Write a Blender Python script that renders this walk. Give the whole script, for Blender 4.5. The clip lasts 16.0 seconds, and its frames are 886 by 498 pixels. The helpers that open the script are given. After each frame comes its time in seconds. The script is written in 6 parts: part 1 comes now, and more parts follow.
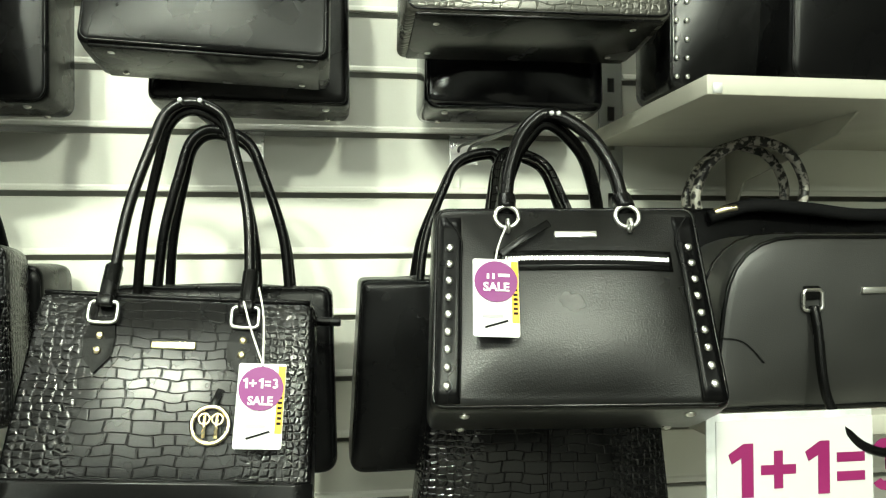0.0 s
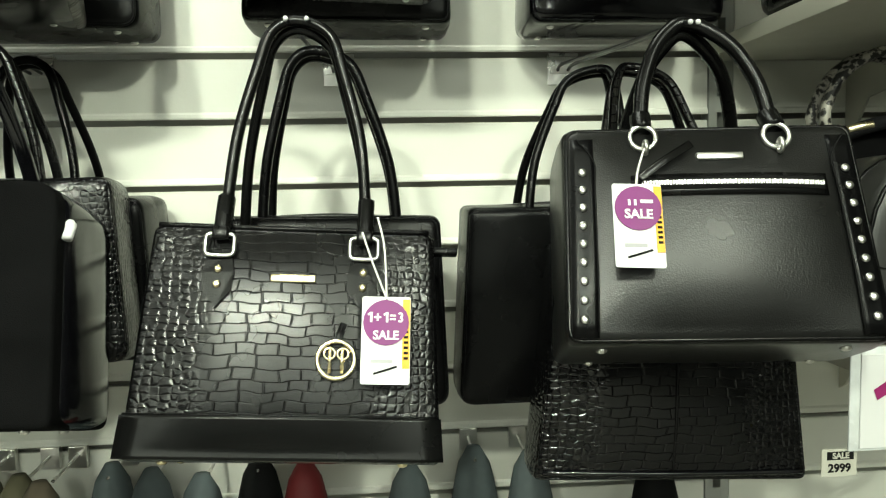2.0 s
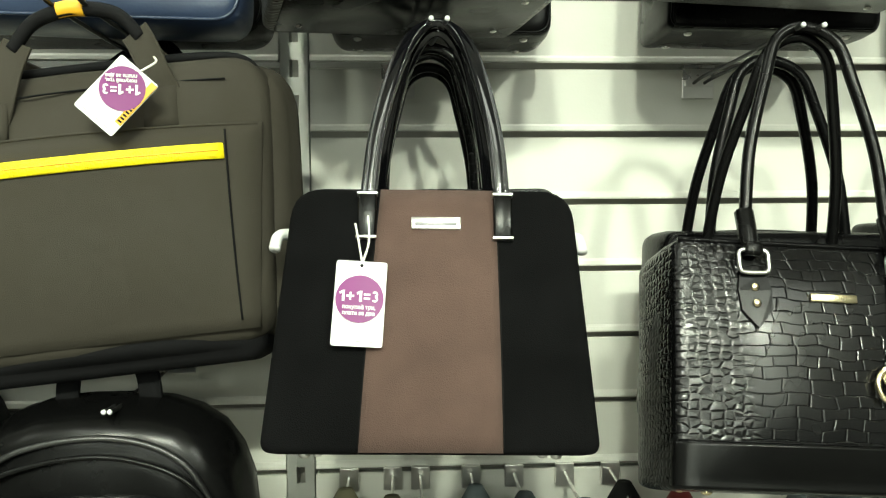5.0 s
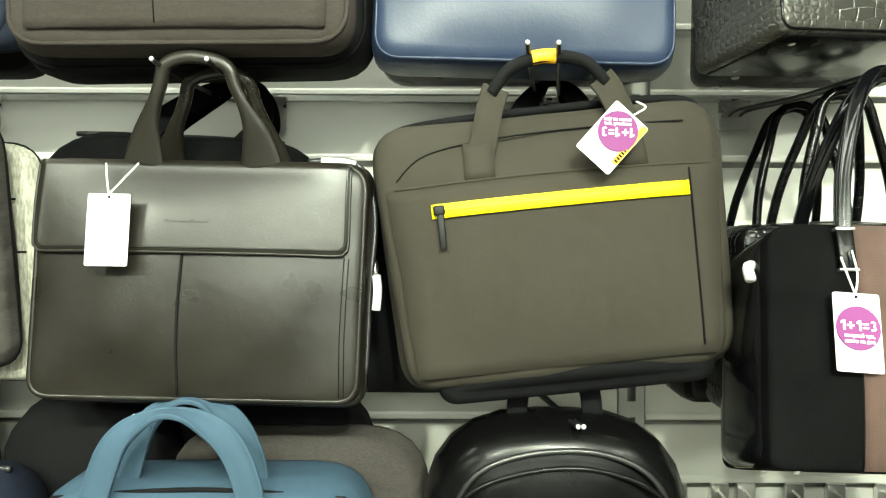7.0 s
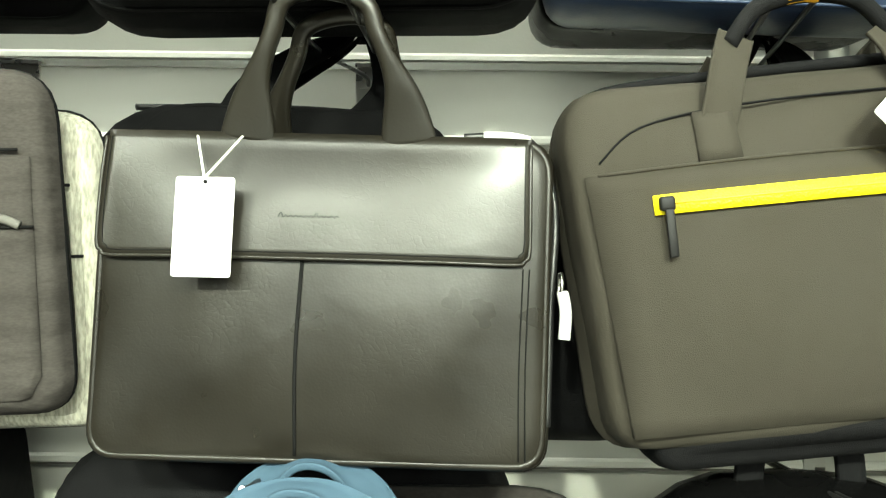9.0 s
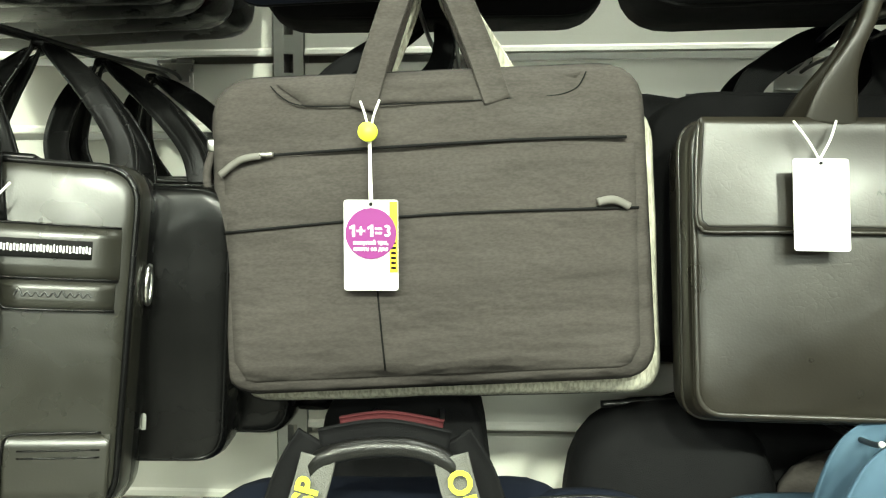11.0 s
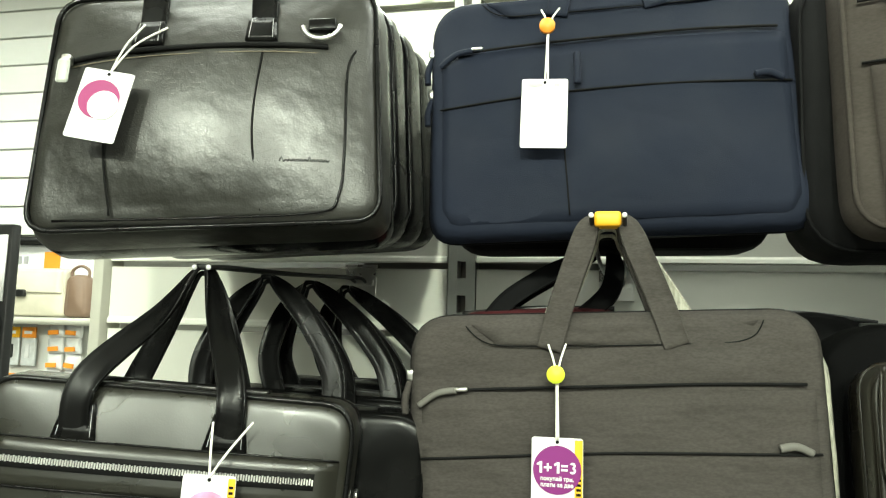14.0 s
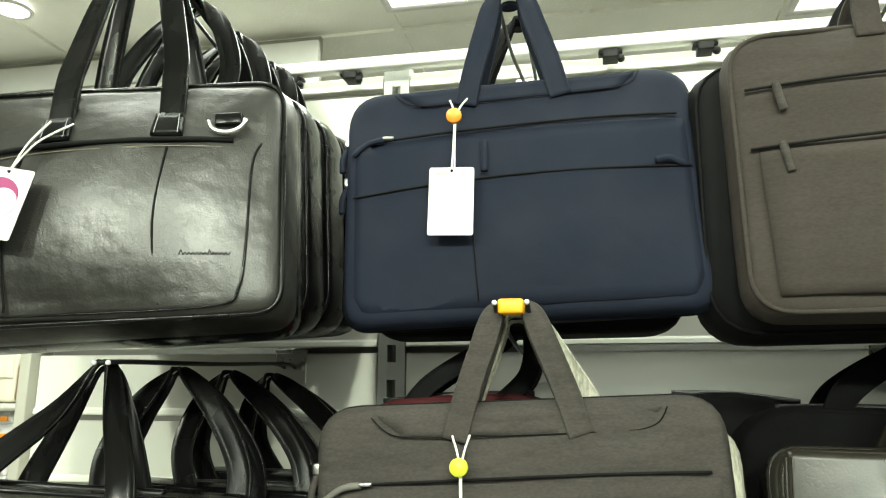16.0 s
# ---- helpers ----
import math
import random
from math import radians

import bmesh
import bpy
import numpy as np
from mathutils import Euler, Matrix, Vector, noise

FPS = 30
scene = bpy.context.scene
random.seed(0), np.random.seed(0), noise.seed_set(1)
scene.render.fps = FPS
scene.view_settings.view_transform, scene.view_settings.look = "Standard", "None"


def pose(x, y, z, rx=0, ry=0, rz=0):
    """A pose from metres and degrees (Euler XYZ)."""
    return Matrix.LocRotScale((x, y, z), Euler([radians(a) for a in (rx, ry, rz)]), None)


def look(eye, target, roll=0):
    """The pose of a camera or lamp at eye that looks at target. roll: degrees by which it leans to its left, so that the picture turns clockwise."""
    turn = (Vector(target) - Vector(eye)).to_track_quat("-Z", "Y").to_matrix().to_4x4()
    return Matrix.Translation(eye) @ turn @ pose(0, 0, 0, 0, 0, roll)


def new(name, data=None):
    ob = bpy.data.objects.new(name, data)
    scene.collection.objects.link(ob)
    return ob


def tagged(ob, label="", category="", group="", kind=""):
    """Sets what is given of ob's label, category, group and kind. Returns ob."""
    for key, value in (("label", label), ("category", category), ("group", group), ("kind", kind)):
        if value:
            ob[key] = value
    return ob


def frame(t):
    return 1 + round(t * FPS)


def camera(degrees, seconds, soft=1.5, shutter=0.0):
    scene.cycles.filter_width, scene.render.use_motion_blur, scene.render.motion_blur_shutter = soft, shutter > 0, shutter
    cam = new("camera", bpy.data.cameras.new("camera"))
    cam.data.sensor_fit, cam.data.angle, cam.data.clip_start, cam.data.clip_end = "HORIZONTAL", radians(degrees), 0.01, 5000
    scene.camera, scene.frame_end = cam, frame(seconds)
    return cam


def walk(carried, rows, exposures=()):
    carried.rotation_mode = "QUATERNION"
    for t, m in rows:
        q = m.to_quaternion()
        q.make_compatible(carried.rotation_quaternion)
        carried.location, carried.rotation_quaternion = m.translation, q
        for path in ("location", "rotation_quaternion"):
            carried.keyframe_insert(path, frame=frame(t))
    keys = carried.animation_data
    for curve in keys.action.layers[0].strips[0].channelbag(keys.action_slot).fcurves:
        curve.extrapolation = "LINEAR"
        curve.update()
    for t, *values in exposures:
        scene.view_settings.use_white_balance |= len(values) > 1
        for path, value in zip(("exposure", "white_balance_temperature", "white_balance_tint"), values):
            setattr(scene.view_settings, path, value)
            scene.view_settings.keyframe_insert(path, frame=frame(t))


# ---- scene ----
cam = camera(61.5, 16.0, soft=1.2)
PATH = [
    (0, (-0.152, 0.247, 1.435), (0.133, 2.227, 1.466), -0.3),
    (0.5, (-0.148, 0.263, 1.435), (0.094, 2.248, 1.438), -0.5),
    (1, (-0.156, 0.278, 1.433), (0.06, 2.266, 1.399), -0.9),
    (1.5, (-0.192, 0.295, 1.429), (-0.018, 2.285, 1.329), -1.0),
    (2, (-0.23, 0.303, 1.435), (-0.068, 2.29, 1.274), -1.1),
    (2.5, (-0.318, 0.305, 1.439), (-0.212, 2.297, 1.291), -1.0),
    (3, (-0.413, 0.297, 1.432), (-0.327, 2.291, 1.313), -0.7),
    (3.2, (-0.467, 0.301, 1.418), (-0.313, 2.294, 1.332), -0.3),
    (5.3, (-0.798, 0.381, 1.45), (-0.716, 2.376, 1.332), -0.4),
    (5.5, (-0.854, 0.375, 1.463), (-0.818, 2.372, 1.359), -0.6),
    (6, (-0.994, 0.345, 1.487), (-1.009, 2.343, 1.405), -0.2),
    (6.5, (-1.123, 0.334, 1.474), (-1.097, 2.332, 1.391), -0.1),
    (7, (-1.183, 0.329, 1.462), (-1.179, 2.327, 1.375), 0.2),
    (7.5, (-1.236, 0.335, 1.463), (-1.235, 2.333, 1.37), 0.5),
    (8, (-1.26, 0.414, 1.45), (-1.259, 2.413, 1.371), 1.2),
    (8.5, (-1.287, 0.517, 1.465), (-1.285, 2.515, 1.375), 0.7),
    (9, (-1.359, 0.558, 1.453), (-1.361, 2.557, 1.377), 0.6),
    (9.5, (-1.519, 0.57, 1.45), (-1.536, 2.568, 1.38), 0.4),
    (10, (-1.663, 0.528, 1.453), (-1.648, 2.526, 1.362), 0.8),
    (10.2, (-1.704, 0.517, 1.449), (-1.684, 2.514, 1.359), 0.7),
    (12.3, (-1.932, 0.457, 1.439), (-2.379, 2.403, 1.313), -1.6),
    (12.5, (-1.932, 0.453, 1.444), (-2.39, 2.396, 1.318), -1.5),
    (13, (-1.926, 0.45, 1.466), (-2.377, 2.394, 1.346), 0.0),
    (13.5, (-1.906, 0.435, 1.499), (-2.35, 2.385, 1.47), 1.4),
    (13.8, (-1.896, 0.425, 1.535), (-2.339, 2.372, 1.651), 2.1),
    (13.9, (-1.894, 0.423, 1.542), (-2.332, 2.366, 1.723), 1.6),
    (14, (-1.892, 0.415, 1.549), (-2.324, 2.356, 1.766), 1.5),
    (14.5, (-1.884, 0.412, 1.564), (-2.313, 2.335, 1.906), 0.6),
    (15, (-1.874, 0.416, 1.566), (-2.303, 2.332, 1.948), 0.5),
    (15.5, (-1.861, 0.416, 1.568), (-2.275, 2.332, 1.967), 0.4),
    (16, (-1.813, 0.43, 1.57), (-2.201, 2.35, 1.971), 0.3),
]
EXPOSURES = [(0, -0.42), (1.5, -0.56), (2.5, -0.82), (3.2, -0.84), (5.5, -0.45), (7, 0.1), (9, 0.33), (10.2, 0.4), (12.5, 0.1), (13.4, 0.12), (14.2, -0.58), (15.2, -0.58), (16, -0.5)]
walk(cam, [(t, look(eye, target, roll)) for t, eye, target, roll in PATH], EXPOSURES)

# ---- light ----
world = bpy.data.worlds.new("world")
scene.world = world
world.use_nodes = True
world.node_tree.nodes["Background"].inputs[0].default_value = (0.9, 0.95, 1.0, 1)
world.node_tree.nodes["Background"].inputs[1].default_value = 0.015

CEIL = 2.75


def lamp(name, kind, energy, m, color=(1, 1, 1), **settings):
    data = bpy.data.lights.new(name, kind)
    data.energy, data.color = energy, color
    for key, value in settings.items():
        if key == "size":
            data.size = value
        elif key == "size_y":
            data.shape, data.size_y = "RECTANGLE", value
        elif key == "soft":
            data.shadow_soft_size = value
        elif key == "cone":
            data.spot_size, data.spot_blend = radians(value), 0.5
    ob = new(name, data)
    ob.matrix_world = m
    return ob


WARM = (0.915, 1.0, 0.8)
# The row at y = -5.6 is out of view, added as low fill.
PANELS = [(0.55, -0.45), (-0.65, -0.45), (-1.85, -0.45), (-3.05, -0.45), (-0.3, -2.7), (-1.5, -2.7), (-2.7, -2.7), (-3.9, 1.5), (-2.1, 2.15), (-0.9, 2.4), (-2.6, 1.25), (-1.5, 1.25), (-0.3, 1.25), (0.95, -2.7), (0.9, -5.6), (-0.6, -5.6), (-2.1, -5.6), (-3.6, -5.6)]
for px, py in PANELS:
    lamp("panel_light", "AREA", 42 if py > 1.4 else 15 if py > 1 else 11 if py > -2 else 36 if py > -4 else 80, pose(px, py, CEIL - 0.03), (0.9, 1.0, 0.85), size=0.55, size_y=0.55)
SPOTS = [((-0.65, -0.95, 2.6), (-0.45, 1.48, 1.5)), ((-1.0, -1.0, 2.6), (-1.2, 1.2, 1.45)), ((-1.75, -1.0, 2.6), (-2.1, 1.1, 1.5)), ((0.4, -1.0, 2.6), (0.33, 1.2, 1.38)), ((-2.75, -0.95, 2.6), (-2.6, 1.4, 1.5))]
for eye, target in SPOTS:
    lamp("spot_light", "SPOT", 205, look(eye, target), WARM, soft=0.055, cone=62)

# ---- materials ----


def material(name, color, rough=0.5, metal=0.0, spec=0.5, vary=0.15, vary_scale=6.0, stretch=(1, 1, 1), grain=0.0, grain_scale=300.0,
             crease=0.0, crease_scale=14.0, rough_vary=0.1, coat=0.0, sheen=0.0, croc="", emit=0.0, streak=0.0, color2=None, sharp=0.2, crackle=0.0, crackle_scale=70.0):
    mat = bpy.data.materials.new(name)
    mat.use_nodes = True
    tree = mat.node_tree
    nodes, links = tree.nodes, tree.links
    bsdf = nodes["Principled BSDF"]
    bsdf.inputs["Metallic"].default_value = metal
    bsdf.inputs["Specular IOR Level"].default_value = spec
    bsdf.inputs["Coat Weight"].default_value = coat
    bsdf.inputs["Coat Roughness"].default_value = 0.15
    bsdf.inputs["Sheen Weight"].default_value = sheen
    if emit:
        bsdf.inputs["Emission Color"].default_value = (*color, 1)
        bsdf.inputs["Emission Strength"].default_value = emit
    coord = nodes.new("ShaderNodeTexCoord")
    mapping = nodes.new("ShaderNodeMapping")
    mapping.inputs["Scale"].default_value = stretch
    links.new(coord.outputs["Object"], mapping.inputs[0])

    def noise_tex(scale, detail=4.0, source=None):
        n = nodes.new("ShaderNodeTexNoise")
        n.inputs["Scale"].default_value, n.inputs["Detail"].default_value = scale, detail
        links.new((source or mapping).outputs[0] if source is not coord else coord.outputs["Object"], n.inputs["Vector"])
        return n

    def ramp(source, lo, hi, a, b, curve="LINEAR"):
        n = nodes.new("ShaderNodeMapRange")
        n.interpolation_type = curve
        for k, v in zip(("From Min", "From Max", "To Min", "To Max"), (lo, hi, a, b)):
            n.inputs[k].default_value = v
        links.new(source, n.inputs["Value"])
        return n.outputs[0]

    def mixed(factor, a, b):
        n = nodes.new("ShaderNodeMix")
        n.data_type = "RGBA"
        links.new(factor, n.inputs["Factor"])
        n.inputs[6].default_value, n.inputs[7].default_value = (*a, 1), (*b, 1)
        return n.outputs[2]

    big = noise_tex(vary_scale)
    dark = tuple(c * (1 - vary) for c in color)
    light = tuple(min(1, c * (1 + vary)) for c in (color2 or color))
    col = mixed(ramp(big.outputs["Fac"], 0.5 - sharp, 0.5 + sharp, 0, 1), dark, light)
    if streak:
        fine = noise_tex(220.0, 3.0)
        n = nodes.new("ShaderNodeMix")
        n.data_type, n.blend_type = "RGBA", "MULTIPLY"
        n.inputs["Factor"].default_value = 1.0
        links.new(col, n.inputs[6])
        grey = nodes.new("ShaderNodeCombineColor")
        f = ramp(fine.outputs["Fac"], 0.35, 0.65, 1 - streak, 1 + streak)
        for k in range(3):
            links.new(f, grey.inputs[k])
        links.new(grey.outputs[0], n.inputs[7])
        col = n.outputs[2]
    links.new(col, bsdf.inputs["Base Color"])
    links.new(ramp(noise_tex(vary_scale * 2.3).outputs["Fac"], 0.3, 0.7, max(0.02, rough - rough_vary), min(1, rough + rough_vary)), bsdf.inputs["Roughness"])
    normal = None

    def bump(height, strength, distance, inward=False):
        nonlocal normal
        n = nodes.new("ShaderNodeBump")
        n.inputs["Strength"].default_value, n.inputs["Distance"].default_value = strength, distance
        n.invert = inward
        links.new(height, n.inputs["Height"])
        if normal:
            links.new(normal, n.inputs["Normal"])
        normal = n.outputs[0]

    if crease:
        bump(noise_tex(crease_scale, 3.0).outputs["Fac"], crease, 0.02)
    if crackle:
        warp = nodes.new("ShaderNodeVectorMath")
        warp.operation = "MULTIPLY_ADD"
        links.new(noise_tex(22.0, 2.0).outputs["Color"], warp.inputs[0])
        warp.inputs[1].default_value = (0.05, 0.05, 0.05)
        links.new(mapping.outputs[0], warp.inputs[2])
        v = nodes.new("ShaderNodeTexVoronoi")
        v.feature = "DISTANCE_TO_EDGE"
        v.inputs["Scale"].default_value = crackle_scale
        links.new(warp.outputs[0], v.inputs["Vector"])
        lines = ramp(v.outputs["Distance"], 0.0, 0.09, 1, 0, "SMOOTHSTEP")
        where = ramp(noise_tex(13.0, 3.0).outputs["Fac"], 0.5, 0.66, 0, 1)
        both = nodes.new("ShaderNodeMath")
        both.operation = "MULTIPLY"
        links.new(lines, both.inputs[0])
        links.new(where, both.inputs[1])
        bump(both.outputs[0], crackle, 0.0022, True)
    if grain:
        v = nodes.new("ShaderNodeTexVoronoi")
        v.inputs["Scale"].default_value = grain_scale
        links.new(mapping.outputs[0], v.inputs["Vector"])
        bump(v.outputs["Distance"], grain, 0.002)
    if croc:
        heights = []
        for k, (sx, sz, r) in enumerate(((46, 92, 0.38), (118, 132, 0.5))):
            m2 = nodes.new("ShaderNodeMapping")
            m2.inputs["Scale"].default_value = (sx, 20, sz)
            warp = nodes.new("ShaderNodeVectorMath")
            warp.operation = "MULTIPLY_ADD"
            wn = noise_tex(20.0, 2.0, coord)
            links.new(wn.outputs["Color"], warp.inputs[0])
            warp.inputs[1].default_value = (0.016, 0.0, 0.017) if k == 0 else (0.005, 0.0, 0.005)
            apart, girth, joined = nodes.new("ShaderNodeSeparateXYZ"), nodes.new("ShaderNodeMath"), nodes.new("ShaderNodeCombineXYZ")
            links.new(coord.outputs["Object"], apart.inputs[0])
            links.new(apart.outputs[0], girth.inputs[0])
            links.new(apart.outputs[1], girth.inputs[1])
            links.new(girth.outputs[0], joined.inputs[0])
            links.new(apart.outputs[2], joined.inputs[2])
            links.new(joined.outputs[0], warp.inputs[2])
            links.new(warp.outputs[0], m2.inputs[0])
            flat = nodes.new("ShaderNodeVectorMath")
            flat.operation = "MULTIPLY"
            flat.inputs[1].default_value = (1, 0, 1)
            links.new(m2.outputs[0], flat.inputs[0])
            if k == 0:
                # rows of oblong scales
                parts = nodes.new("ShaderNodeSeparateXYZ")
                upright = nodes.new("ShaderNodeCombineXYZ")
                links.new(flat.outputs[0], parts.inputs[0])
                links.new(parts.outputs[0], upright.inputs[0])
                links.new(parts.outputs[2], upright.inputs[1])
                b = nodes.new("ShaderNodeTexBrick")
                b.offset, b.squash, b.squash_frequency = 0.43, 1.35, 3
                links.new(upright.outputs[0], b.inputs["Vector"])
                for key, value in (("Scale", 1.0), ("Brick Width", 1.0), ("Row Height", 1.0), ("Mortar Size", 0.07), ("Mortar Smooth", 1.0)):
                    b.inputs[key].default_value = value
                heights.append(ramp(b.outputs["Fac"], 0.0, 1.0, 1, 0))
                continue
            v = nodes.new("ShaderNodeTexVoronoi")
            v.feature, v.voronoi_dimensions = "DISTANCE_TO_EDGE", "3D"
            links.new(flat.outputs[0], v.inputs["Vector"])
            v.inputs["Scale"].default_value, v.inputs["Randomness"].default_value = 1.0, r
            heights.append(ramp(v.outputs["Distance"], 0.0, 0.32, 0, 1, "SMOOTHSTEP"))
        sep = nodes.new("ShaderNodeSeparateXYZ")
        links.new(coord.outputs["Object"], sep.inputs[0])
        ab = nodes.new("ShaderNodeMath")
        ab.operation = "ABSOLUTE"
        links.new(sep.outputs[0], ab.inputs[0])
        side = ramp(ab.outputs[0], 0.075, 0.10, 0, 1)
        mx = nodes.new("ShaderNodeMix")
        links.new(side, mx.inputs[0])
        links.new(heights[0], mx.inputs[2])
        links.new(heights[1], mx.inputs[3])
        bump(mx.outputs[0], 0.8, 0.0011 if croc == "deep" else 0.0007)
    if normal:
        links.new(normal, bsdf.inputs["Normal"])
    return mat


